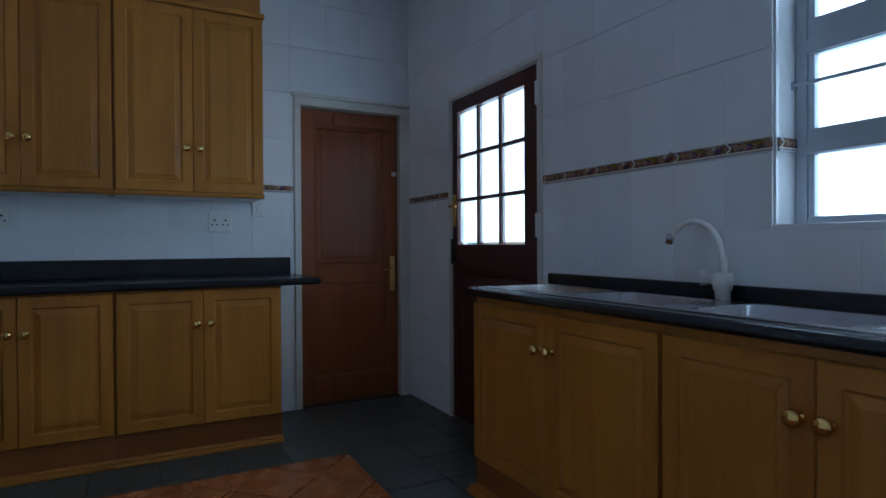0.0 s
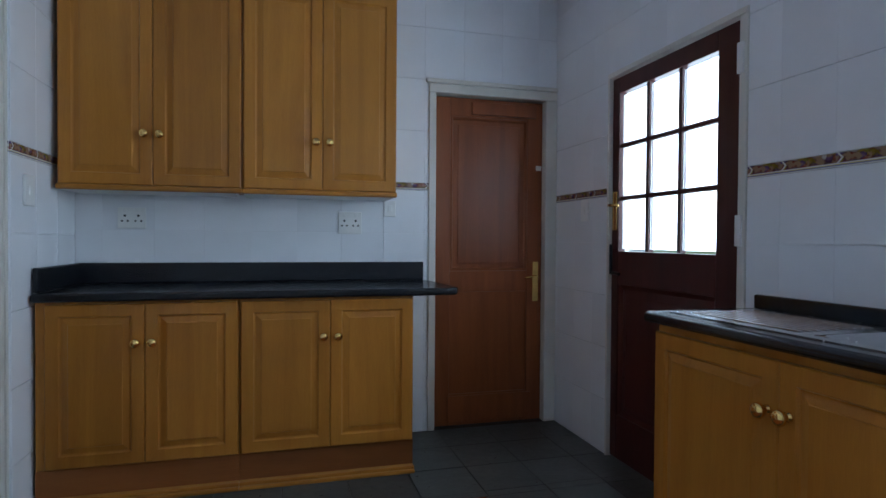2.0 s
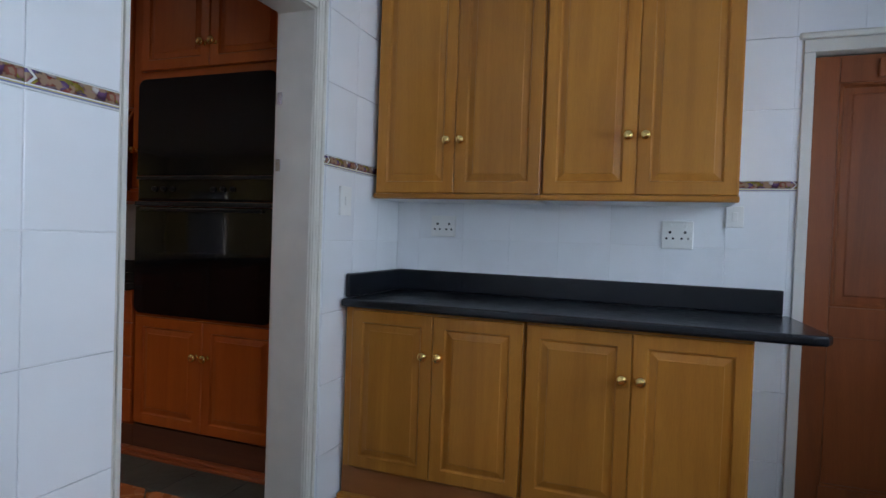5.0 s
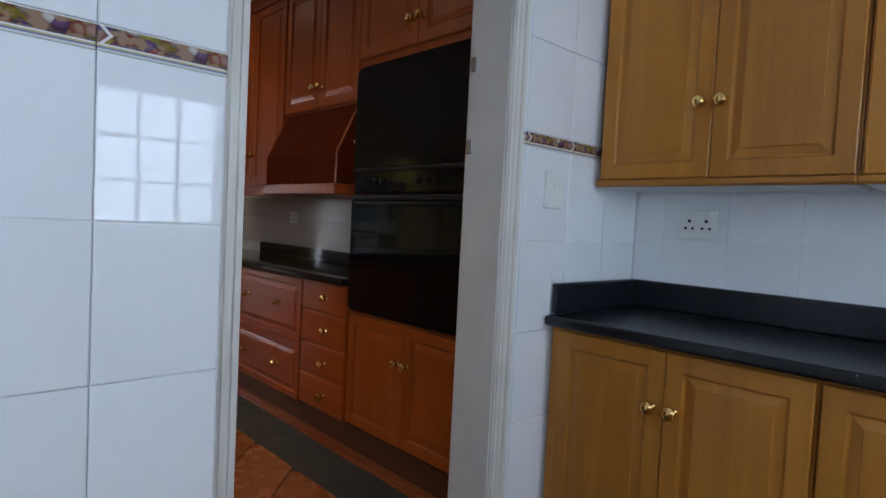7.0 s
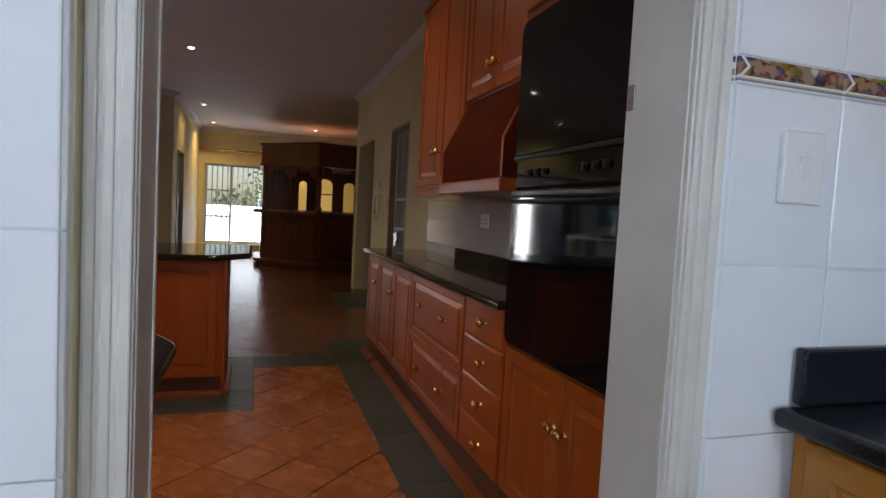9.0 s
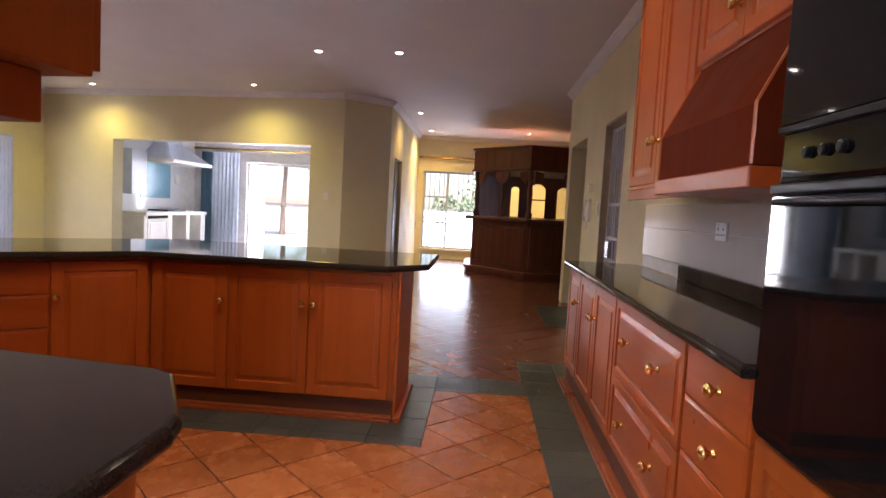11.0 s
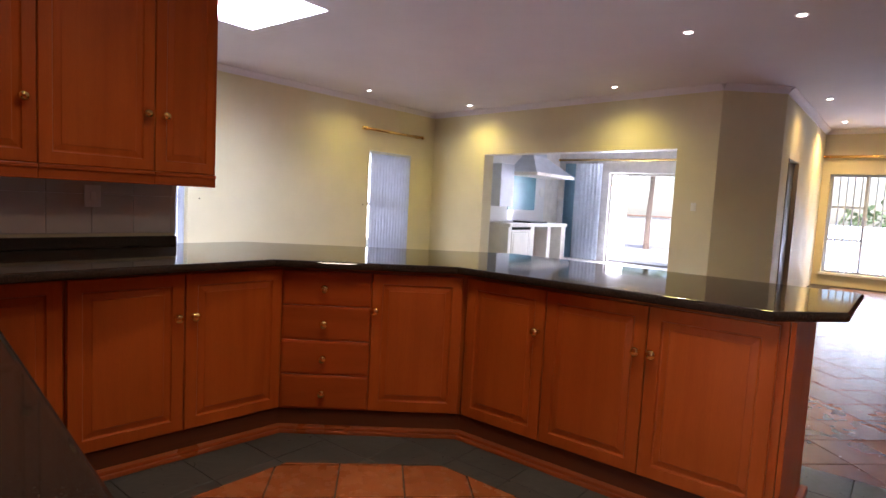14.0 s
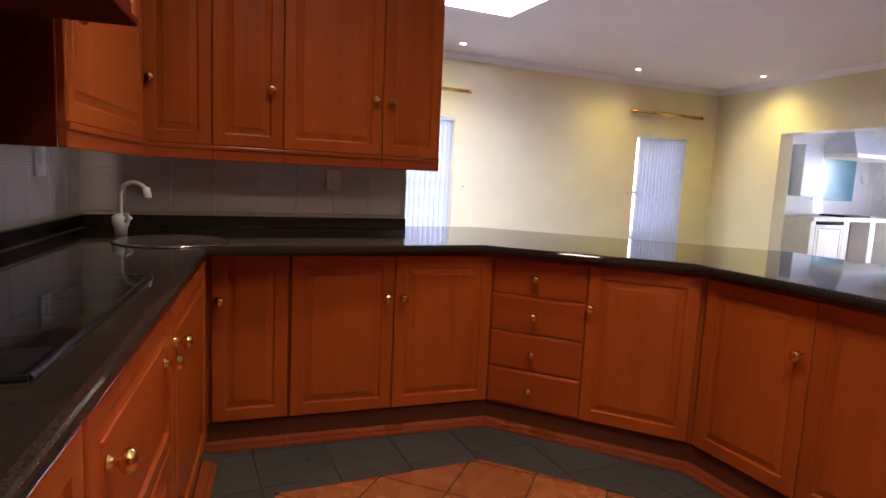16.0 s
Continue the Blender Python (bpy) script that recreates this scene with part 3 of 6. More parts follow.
# braai room beyond the wide opening
wall_rs = wall("wall_patio_room_south", -10.1, -3.85, 180, 4.2, CEIL, 0.2, [(1.0, 1.55, 1.2, 2.2)], M_STUCCO, "white patio room wall")
wall_rw = wall("wall_patio_room_west", -13.9, -3.9, 90, 5.4, CEIL, 0.22, [(1.35, 4.9, -0.01, 2.08)], M_STUCCO, "white wall with a sliding door")
wall_rn = wall("wall_patio_room_north", -13.9, 1.35, 0, 4.1, CEIL, 0.12, [], M_STUCCO, "white patio room wall")

# ceilings
# slab continues 1 m outside the east wall, unseen, to shade the window
solid("ceiling_scullery", a_box(-0.45, -0.7, CEIL, 3.75, 4.61, CEIL + 0.1), M_CEIL, "white painted ceiling, run on unseen past the wall to block sun", "ceiling", "structure")
bm = bmesh.new()
SK = (-4.56, -2.68, -3.36, -1.42)
for q in ((-14.5, -4.9, SK[0], 7.7), (SK[2], -4.9, -0.45, 7.7), (SK[0], -4.9, SK[2], SK[1]), (SK[0], SK[3], SK[2], 7.7)):
    box(bm, q[0], q[1], CEIL, q[2], q[3], CEIL + 0.1)
solid("ceiling", bm, M_CEIL, "white painted ceiling, run on unseen past the wall to block sun with a square skylight", "ceiling", "structure")
shaft = thing("skylight", pose(SK[0], SK[1], CEIL), "square skylight in a white shaft", "skylight", kind="structure")
sw, sh = SK[2] - SK[0], SK[3] - SK[1]
bm = bmesh.new()
box(bm, -0.02, -0.02, 0.10, 0, sh + 0.02, 0.45); box(bm, sw, -0.02, 0.10, sw + 0.02, sh + 0.02, 0.45)
box(bm, 0, -0.02, 0.10, sw, 0, 0.45); box(bm, 0, sh, 0.10, sw, sh + 0.02, 0.45)
part("shaft", bm, M_CEIL, shaft)
part("diffuser", a_box(0, 0, 0.40, sw, sh, 0.42), M_SKYPANE, shaft, "white glowing skylight pane")


def cornice(name, x, y, rz, length):
    bm = bmesh.new()
    prof = [(0, 0), (0, -0.085), (-0.012, -0.085), (-0.020, -0.070), (-0.038, -0.045), (-0.062, -0.024), (-0.078, -0.014), (-0.080, 0)]
    a = [bm.verts.new((0, p, q - 0.001)) for p, q in prof]
    b = [bm.verts.new((length, p, q - 0.001)) for p, q in prof]
    for i in range(len(prof)):
        j = (i + 1) % len(prof)
        bm.faces.new((a[i], a[j], b[j], b[i]))
    bm.faces.new(a); bm.faces.new(b)
    solid(name, bm, M_CEIL, "white coved plaster cornice", "cornice", "structure", m=pose(x, y, CEIL, 0, 0, rz))


cornice("cornice_north", -8.55, KN - 0.001, 0, 5.0)
cornice("cornice_south", -0.4, DS + 0.001, 180, 9.6)
cornice("cornice_west", WA.x + 0.001, WA.y, W_RZ, wd.length)
cornice("cornice_pillar", WB.x + 0.001, WB.y + 0.001, math.degrees(math.atan2(0.66, -0.55)), 0.86)
cornice("cornice_bar_south", -9.77, 1.591, 180, 4.4)
cornice("cornice_bar_west", -14.199, 1.6, 90, 5.8)

# floors
def clip(poly, x0, y0, ux, uy, keep):
    """The part of poly where (p - p0) . u >= keep."""
    out = []
    for i, p in enumerate(poly):
        q = poly[(i + 1) % len(poly)]
        dp = (p[0] - x0) * ux + (p[1] - y0) * uy - keep
        dq = (q[0] - x0) * ux + (q[1] - y0) * uy - keep
        if dp >= 0:
            out.append(p)
        if dp * dq < 0:
            s = dp / (dp - dq)
            out.append((p[0] + (q[0] - p[0]) * s, p[1] + (q[1] - p[1]) * s))
    return out


def area_of(poly):
    return 0.5 * sum(a[0] * b[1] - b[0] * a[1] for a, b in zip(poly, poly[1:] + poly[:1]))


FLOOR_TILE = {}


def floor_tiles(parent, region, size_u, size_v, angle, ox, oy, material, name, gap=0.006, top=0.0, joined=None):
    """Tiles laid over a region; whole ones share one mesh."""
    ca, sa = math.cos(radians(angle)), math.sin(radians(angle))
    us = [(p[0] - ox) * ca + (p[1] - oy) * sa for p in region]
    vs = [-(p[0] - ox) * sa + (p[1] - oy) * ca for p in region]
    g = gap / 2
    for i in range(math.floor(min(us) / size_u), math.ceil(max(us) / size_u)):
        for j in range(math.floor(min(vs) / size_v), math.ceil(max(vs) / size_v)):
            poly = [tuple(p) for p in region]
            for ux, uy, lim in ((ca, sa, i * size_u + g), (-ca, -sa, -((i + 1) * size_u - g)), (-sa, ca, j * size_v + g), (sa, -ca, -((j + 1) * size_v - g))):
                poly = clip(poly, ox, oy, ux, uy, lim)
                if len(poly) < 3:
                    break
            if len(poly) < 3 or abs(area_of(poly)) < 0.0008:
                continue
            clean = [p for k, p in enumerate(poly) if (p[0] - poly[k - 1][0]) ** 2 + (p[1] - poly[k - 1][1]) ** 2 > 1e-6]
            if len(clean) < 3:
                continue
            cx, cy = sum(p[0] for p in clean) / len(clean), sum(p[1] for p in clean) / len(clean)
            bm = joined if joined is not None else bmesh.new()
            dx, dy = (0, 0) if joined is not None else (cx, cy)
            e = 0.0025
            low = [bm.verts.new((p[0] - dx, p[1] - dy, top - 0.012)) for p in clean]
            mid = [bm.verts.new((p[0] - dx, p[1] - dy, top - 0.003)) for p in clean]
            far = [max(0.02, math.hypot(p[0] - cx, p[1] - cy)) for p in clean]
            up = [bm.verts.new((p[0] - dx + (cx - p[0]) / f * e, p[1] - dy + (cy - p[1]) / f * e, top)) for p, f in zip(clean, far)]
            n = len(clean)
            for k in range(n):
                bm.faces.new((low[k], low[(k + 1) % n], mid[(k + 1) % n], mid[k]))
                bm.faces.new((mid[k], mid[(k + 1) % n], up[(k + 1) % n], up[k]))
            bm.faces.new(up)
            if joined is None:
                tilt = random.uniform(-0.0012, 0.0012)
                part(name, bm, material, parent, at=pose(cx, cy, tilt))


floor = solid("floor", a_box(-14.6, -5.0, -0.12, 2.9, 7.8, -0.009), M_JOINT, "terracotta and slate tiled floor", "floor", "structure")
T1 = [(-0.72, 3.545), (-3.96, 3.54), (-3.945, 2.91), (-3.0, 2.91), (-3.0, 1.40), (-2.51, 0.88), (-1.64, 0.86), (-1.50, 2.72), (-0.72, 2.80)]
T2 = [(-4.30, 3.52), (-4.30, 2.2), (-5.2, 1.4), (-5.2, -4.2), (-9.3, -4.2), (-8.9, 1.2), (-9.6, 1.95), (-13.8, 1.95), (-13.8, 3.52)]
T3 = [(1.69, 3.456), (0.10, 3.456), (0.10, 0.1), (1.69, 0.1)]
floor_tiles(floor, T1[::-1], 0.288, 0.288, 45, -2.464, 2.496, M_TERRA, "terracotta_tile")
floor_tiles(floor, T3[::-1], 0.288, 0.288, 45, 1.69, 3.456, M_TERRA, "terracotta_tile")
# far rooms: terracotta with its grazing reflection put into the colour
floor_tiles(floor, [p for p in T2[::-1]], 0.30, 0.30, 45, -4.30, 3.52, M_TERRA_SHEEN, "terracotta_tile")
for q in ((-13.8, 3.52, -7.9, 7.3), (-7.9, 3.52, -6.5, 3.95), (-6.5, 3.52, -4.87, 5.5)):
    floor_tiles(floor, [(q[0], q[1]), (q[2], q[1]), (q[2], q[3]), (q[0], q[3])], 0.30, 0.30, 45, -4.30, 3.52, M_TERRA_SHEEN, "terracotta_tile")
S_REG = [
    [(-3.96, 3.54), (-0.72, 3.545), (-0.72, 4.36), (-4.30, 4.36), (-4.30, 3.54)],
    [(-4.30, 2.2), (-4.30, 3.54), (-3.96, 3.54), (-3.945, 2.91), (-3.0, 2.91), (-3.0, 2.2)],
    [(-3.0, 1.40), (-3.0, 2.2), (-3.4, 2.2), (-3.4, 1.1), (-2.8, 0.4), (-1.3, 0.4), (-1.1, 2.72), (-1.50, 2.72), (-1.64, 0.86), (-2.51, 0.88)],
    [(-0.72, 2.70), (0.10, 2.70), (0.10, 3.456), (0.10, 4.4), (-0.30, 4.4), (-0.72, 4.36)],
    [(0.10, 3.456), (2.55, 3.456), (2.55, 4.4), (0.10, 4.4)],
    [(1.69, 0.1), (2.55, 0.1), (2.55, 3.456), (1.69, 3.456)],
    [(-0.23, -0.5), (0.10, -0.5), (0.10, 2.70), (-0.23, 2.70)],
    [(0.10, -0.5), (2.55, -0.5), (2.55, 0.1), (0.10, 0.1)],
    [(-4.87, 3.52), (-4.30, 3.52), (-4.30, 5.5), (-4.87, 5.5)],
    [(-7.9, 3.95), (-6.5, 3.95), (-6.5, 5.5), (-7.9, 5.5)],
    [(-1.50, 2.72), (-1.1, 2.6), (-0.72, 2.7), (-0.72, 2.80)],
]
for reg in S_REG:
    floor_tiles(floor, reg if area_of(reg) > 0 else reg[::-1], 0.30, 0.30, 0, -4.30, 2.91, M_SLATE, "slate_tile", 0.003)
rest = bmesh.new()
floor_tiles(floor, [(-14.0, -3.7), (-10.2, -3.7), (-9.5, 1.3), (-14.0, 1.3)], 0.4, 0.4, 0, -14, -3.7, M_SLATE, "x", joined=rest)
ob = part("patio_tiles", rest, M_STUCCO, floor)
ob["kind"] = "stuff"

# ---- cabinets ----
KNOB = mesh_of("knob", lathe([(0.0140, 0.0000), (0.0140, 0.0034), (0.0085, 0.0070), (0.0075, 0.0150), (0.0130, 0.0195), (0.0190, 0.0245), (0.0218, 0.0310), (0.0205, 0.0375), (0.0150, 0.0425), (0.0060, 0.0450), (0.0015, 0.0452)], 18, "y"), M_BRASS, True)


def knob(parent, x, z, t=0.021):
    return part("knob", KNOB, None, parent, "round brass knob", pose(x, -t, z))


def cabinet(name, m, w, d, z0, z1, fronts, wood_z, wood_x, label, category, group="", plinth=0.0, rail=0.0, top=0.0, gap=0.0018, foot=0.060):
    """A unit with its lower left front corner at m, front towards own -y.
    fronts: (kind, x0, x1, z0, z1, knobs) with knobs as (x, z) pairs in the unit's own measure."""
    root = thing(name, m, label, category, group)
    part("body", a_box(0.001, 0, z0, w - 0.001, d, z1, 0.002), wood_z, root)
    for kind, x0, x1, a, b, knobs in fronts:
        fw, fh = x1 - x0 - gap, b - a - gap
        bm = raised_front(fw, fh) if kind == "door" else raised_front(fw, fh, 0.045) if kind == "pan" else plain_front(fw, fh)
        f = part("door" if kind == "door" else "drawer_front", bm, wood_z if kind == "door" else wood_x, root, at=pose(x0 + gap / 2, -0.001, a + gap / 2))
        for kx, kz in knobs:
            knob(f, kx - x0 - gap / 2, kz - a - gap / 2)
    if plinth:
        # kitchen plinth takes the tone that holds the toe shadow
        part("plinth", a_box(0, -0.002, 0, w, 0.016, plinth, 0.001), M_PLINTH if wood_x == M_RED_X else M_PLINTH_Y, root, "plinth board, kitchen ones darkened for toe shade")
        bm = bmesh.new()
        box(bm, 0, -foot, 0.0, w, -0.0025, 0.018, 0.005)
        box(bm, 0, 0.016 - foot, 0.016, w, -0.0025, 0.032, 0.005)
        part("plinth_moulding", bm, M_MOULD if wood_x == M_RED_X else wood_x, root)
    if rail:
        bm = bmesh.new()
        box(bm, 0, -0.022, z0 - rail, w, 0.0, z0 - 0.001, 0.003)
        box(bm, 0, -0.030, z0 - 0.012, w, 0.0, z0 + 0.008, 0.004)
        part("light_rail", bm, wood_x, root)
    if top:
        bm = bmesh.new()
        box(bm, -0.008, -0.030, z1 - 0.004, w + 0.008, d, z1 + 0.024, 0.006)
        box(bm, 0.012, 0.006, z1 + 0.024, w - 0.012, d, z1 + top, 0.003)
        part("cornice", bm, wood_x, root)
    return root


def counter(name, points, z0, z1, material, label, bevel=0.015):
    root = thing(name, pose(0, 0, 0), label, "worktop")
    part("slab", slab(points, z0, z1, bevel, 4), material, root)
    return root


def pair(x0, x1, z0, z1, kz):
    c = (x0 + x1) / 2
    return [("door", x0, c, z0, z1, [(c - 0.034, kz)]), ("door", c, x1, z0, z1, [(c + 0.034, kz)])]


# scullery, long wall: base units, worktop, wall units
YB = 3.850
G1 = "yellow scullery base cabinets"
cabinet("base_cabinet", pose(-0.222, YB, 0), 0.829, 0.54, 0.148, 0.877, pair(0.040, 0.822, 0.156, 0.868, 0.695), M_YELLOW, M_YELLOW_X, "yellow varnished wooden base cabinet with two panelled doors", "cabinet", G1, plinth=0.150)
cabinet("base_cabinet", pose(0.607, YB, 0), 0.826, 0.54, 0.148, 0.877, pair(0.006, 0.82, 0.156, 0.868, 0.692), M_YELLOW, M_YELLOW_X, "yellow varnished wooden base cabinet with two panelled doors", "cabinet", G1, plinth=0.150)
wt = thing("worktop", pose(0, 0, 0), "black worktop with rounded overhanging end on yellow cabinets", "worktop")
part("slab", slab([(-0.222, 3.800), (1.600, 3.800), (1.650, 3.813), (1.672, 3.858), (1.640, 4.36), (1.640, 4.398), (-0.222, 4.398)], 0.879, 0.917, 0.012, 4), M_COUNTER_BLUE, wt)
part("upstand", a_box(-0.220, 4.374, 0.918, 1.610, 4.400, 1.026, 0.006), M_COUNTER_BLUE, wt, "black upstand along the back")
part("upstand", a_box(-0.2275, 3.84, 0.918, -0.204, 4.373, 1.026, 0.006), M_COUNTER_BLUE, wt, "black upstand along the side")
G2 = "yellow scullery wall cabinets"
for x0, x1 in ((-0.212, 0.602), (0.602, 1.386)):
    cabinet("wall_cabinet", pose(x0, 4.082, 0), x1 - x0, 0.318, 1.398, 2.455, pair(0.008, x1 - x0 - 0.006, 1.408, 2.445, 1.652), M_YELLOW, M_YELLOW_X, "yellow varnished wooden wall cabinet with two tall panelled doors", "cabinet", G2, rail=0.016, top=0.30)
for ob in [o for o in scene.objects if o.get("group") == G2 and o.parent is None]:
    w = (0.602 + 0.212) if ob.matrix_world.translation.x < 0 else (1.386 - 0.602)
    part("bottom_board", a_box(0.004, 0.004, 1.384, w - 0.004, 0.314, 1.3975), M_WHITE, ob, "white bottom board")


def socket(m, label, holes=True, w=0.135, h=0.11, mat=None):
    root = thing("wall_socket" if holes else "light_switch", m, label, "socket" if holes else "switch")
    part("plate", a_box(-w / 2, -0.012, -h / 2, w / 2, 0, h / 2, 0.003), M_WHITE, root)
    if holes:
        for cx in (-w * 0.24, w * 0.24):
            bm = bmesh.new()
            for a, b, r in ((0, 0.012, 0.0065), (-0.014, -0.016, 0.0055), (0.014, -0.016, 0.0055)):
                c = lathe([(r, 0.0115), (r, 0.0130)], 10, "y")
                bmesh.ops.translate(c, verts=c.verts, vec=(cx + a, 0, b))
                me = bpy.data.meshes.new("hole")
                c.to_mesh(me); c.free()
                bm.from_mesh(me)
            part("socket_holes", bm, M_DARKHOLE, root)
            part("rocker", a_box(cx - 0.008, -0.0165, h * 0.28, cx + 0.008, -0.011, h * 0.42, 0.0015), M_WHITE, root)
    else:
        part("rocker", a_box(-0.012, -0.017, -0.020, 0.012, -0.0115, 0.020, 0.002), M_WHITE, root)
    return root


TF = 0.0075
socket(pose(0.031, NY - TF, 1.262), "white double wall socket on tiled wall")
socket(pose(1.175, NY - TF, 1.252), "white double wall socket on tiled wall", h=0.128)
socket(pose(1.408, NY - TF, 1.340), "white switch on tiled wall beside cabinet", False, 0.072, 0.095)
socket(pose(EX - TF, 4.015, 1.333, 0, 0, -90), "white light switch on tiled wall", False, 0.085, 0.125)
socket(pose(WX + 0.001, 3.815, 1.352, 0, 0, 90), "white light switch on tiled wall beside doorway", False, 0.095, 0.130)

# brown inner door
d1 = thing("door_1", pose(1.692, NY + 0.03, 0), "closed brown panelled wooden door in a white frame", "door", kind="structure")
DW = 0.715
part("stile", a_box(0, 0, 0.006, 0.10, 0.042, 2.036, 0.002), M_DOOR, d1)
part("stile", a_box(DW - 0.10, 0, 0.006, DW, 0.042, 2.036, 0.002), M_DOOR, d1)
part("top_rail", a_box(0.101, 0, 1.922, DW - 0.101, 0.042, 2.036, 0.002), M_DOOR, d1)
part("lock_rail", a_box(0.101, 0, 0.835, DW - 0.101, 0.042, 0.965, 0.002), M_DOOR, d1)
part("bottom_rail", a_box(0.101, 0, 0.006, DW - 0.101, 0.042, 0.200, 0.002), M_DOOR, d1)
part("lower_board", a_box(0.102, 0.006, 0.201, DW - 0.102, 0.036, 0.834, 0.001), M_DOOR, d1)
for a, b in ((0.966, 1.921),):
    pm = loops(bmesh.new(), [(0.102, a, DW - 0.102, b, 0.036), (0.102, a, DW - 0.102, b, 0.004), (0.112, a + 0.01, DW - 0.112, b - 0.01, 0.002), (0.122, a + 0.02, DW - 0.122, b - 0.02, 0.014), (0.150, a + 0.045, DW - 0.150, b - 0.045, 0.013), (0.156, a + 0.05, DW - 0.156, b - 0.05, 0.009)])
    part("door_panel", pm, M_DOOR, d1)
part("closer_board", a_box(0.235, -0.022, 1.935, DW - 0.05, -0.001, 2.012, 0.003), M_DOOR, d1, "brown wooden board fixed across the door head")
part("kick_board", a_box(0.09, -0.012, 0.03, DW - 0.07, -0.001, 0.19, 0.003), M_DOOR, d1)
lockp = part("lock_plate", a_box(DW - 0.062, -0.005, 0.768, DW - 0.022, -0.0005, 1.022, 0.002), M_BRASS, d1, "brass lock plate")
part("lever", tube([(DW - 0.042, -0.004, 0.928), (DW - 0.042, -0.045, 0.928), (DW - 0.060, -0.050, 0.928), (DW - 0.130, -0.048, 0.922)], 0.007), M_BRASS, lockp, smooth=True)
part("bolt", a_box(DW - 0.045, -0.014, 1.605, DW - 0.010, -0.001, 1.635, 0.003), M_WHITE, d1, "small white door catch")
for hz in (0.25, 1.78):
    part("hinge", a_box(-0.006, -0.008, hz, 0.004, 0.004, hz + 0.09, 0.002), M_STEEL, d1)
f1 = thing("door_frame", pose(0, 0, 0), "white painted frame of the brown door", "door frame", kind="structure")
part("architrave", a_box(1.645, NY - 0.020, 0, 1.689, NY + 0.08, 2.045, 0.004), M_TRIM, f1)
part("architrave", a_box(2.410, NY - 0.020, 0, EX - 0.0085, NY + 0.08, 2.045, 0.004), M_TRIM, f1)
part("head", a_box(1.645, NY - 0.020, 2.046, EX - 0.0085, NY + 0.08, 2.100, 0.004), M_TRIM, f1)
part("head_moulding", a_box(1.625, NY - 0.034, 2.101, EX - 0.0085, NY - 0.0075, 2.128, 0.008), M_TRIM, f1)
part("backing", a_box(1.645, NY + 0.085, 0, EX - 0.004, NY + 0.095, 2.10), M_RUBBER, f1)

# glazed back door
d2 = thing("door_2", pose(EX + 0.008, 3.765, 0, 0, 0, -90), "dark mahogany back door with nine bright panes, closed", "door", kind="structure")
W2 = 0.914
ya, yb = 0.0, 0.042
part("stile", a_box(0.0, ya, 0.008, 0.060, yb, 2.018, 0.003), M_MAHOG, d2)
part("stile", a_box(W2 - 0.138, ya, 0.008, W2, yb, 2.018, 0.003), M_MAHOG, d2)
part("top_rail", a_box(0.061, ya, 1.935, W2 - 0.139, yb, 2.018, 0.003), M_MAHOG, d2)
part("lock_rail", a_box(0.061, ya, 0.93, W2 - 0.139, yb, 1.104, 0.003), M_MAHOG, d2)
part("bottom_rail", a_box(0.061, ya, 0.008, W2 - 0.139, yb, 0.24, 0.003), M_MAHOG, d2)
part("door_panel", loops(bmesh.new(), [(0.062, 0.241, W2 - 0.14, 0.929, 0.036), (0.062, 0.241, W2 - 0.14, 0.929, 0.006), (0.09, 0.261, W2 - 0.16, 0.909, 0.016), (0.13, 0.30, W2 - 0.20, 0.87, 0.008)]), M_MAHOG, d2)
px0, px1, pz0, pz1 = 0.061, W2 - 0.139, 1.105, 1.934
for i in (1, 2):
    x = px0 + (px1 - px0) * i / 3
    part("glazing_bar", a_box(x - 0.011, ya + 0.004, pz0, x + 0.011, yb - 0.004, pz1, 0.003), M_MAHOG, d2)
    z = pz0 + (pz1 - pz0) * i / 3
    part("glazing_bar", a_box(px0, ya + 0.006, z - 0.011, px1, yb - 0.006, z + 0.011, 0.003), M_MAHOG, d2)
for i in range(3):
    for k in range(3):
        x0, z0 = px0 + (px1 - px0) * i / 3, pz0 + (pz1 - pz0) * k / 3
        p = part("pane", a_box(x0 + 0.012, 0.019, z0 + 0.012, x0 + (px1 - px0) / 3 - 0.012, 0.023, z0 + (pz1 - pz0) / 3 - 0.012), M_FROST, d2)
        p.visible_shadow = False
lockp = part("lock_plate", a_box(0.012, -0.006, 1.215, 0.050, -0.0005, 1.42, 0.003), M_BRASS, d2, "brass lock plate")
part("lever", tube([(0.040, -0.004, 1.345), (0.040, -0.048, 1.345), (0.058, -0.052, 1.345), (0.135, -0.050, 1.340)], 0.008), M_BRASS, lockp, smooth=True)
part("bolt", tube([(0.012, -0.012, 0.98), (0.012, -0.012, 1.14)], 0.008), M_BLACK, d2)
part("bolt", tube([(0.03, -0.014, 0.99), (0.10, -0.018, 0.985)], 0.009), M_BLACK, d2)
f2 = thing("door_frame", pose(0, 0, 0), "white painted frame of the back door", "door frame", kind="structure")
part("architrave", a_box(EX - 0.016, 3.7665, 0, EX + 0.10, 3.781, 2.023, 0.003), M_TRIM, f2)
part("architrave", a_box(EX - 0.016, 2.812, 0, EX + 0.10, 2.849, 2.023, 0.003), M_TRIM, f2)
part("head", a_box(EX - 0.016, 2.812, 2.024, EX + 0.10, 3.781, 2.0495, 0.003), M_TRIM, f2)
for hz in (1.14, 1.80):
    part("hinge", a_box(EX - 0.024, 2.824, hz, EX + 0.03, 2.855, hz + 0.12, 0.003), M_WHITE, f2)

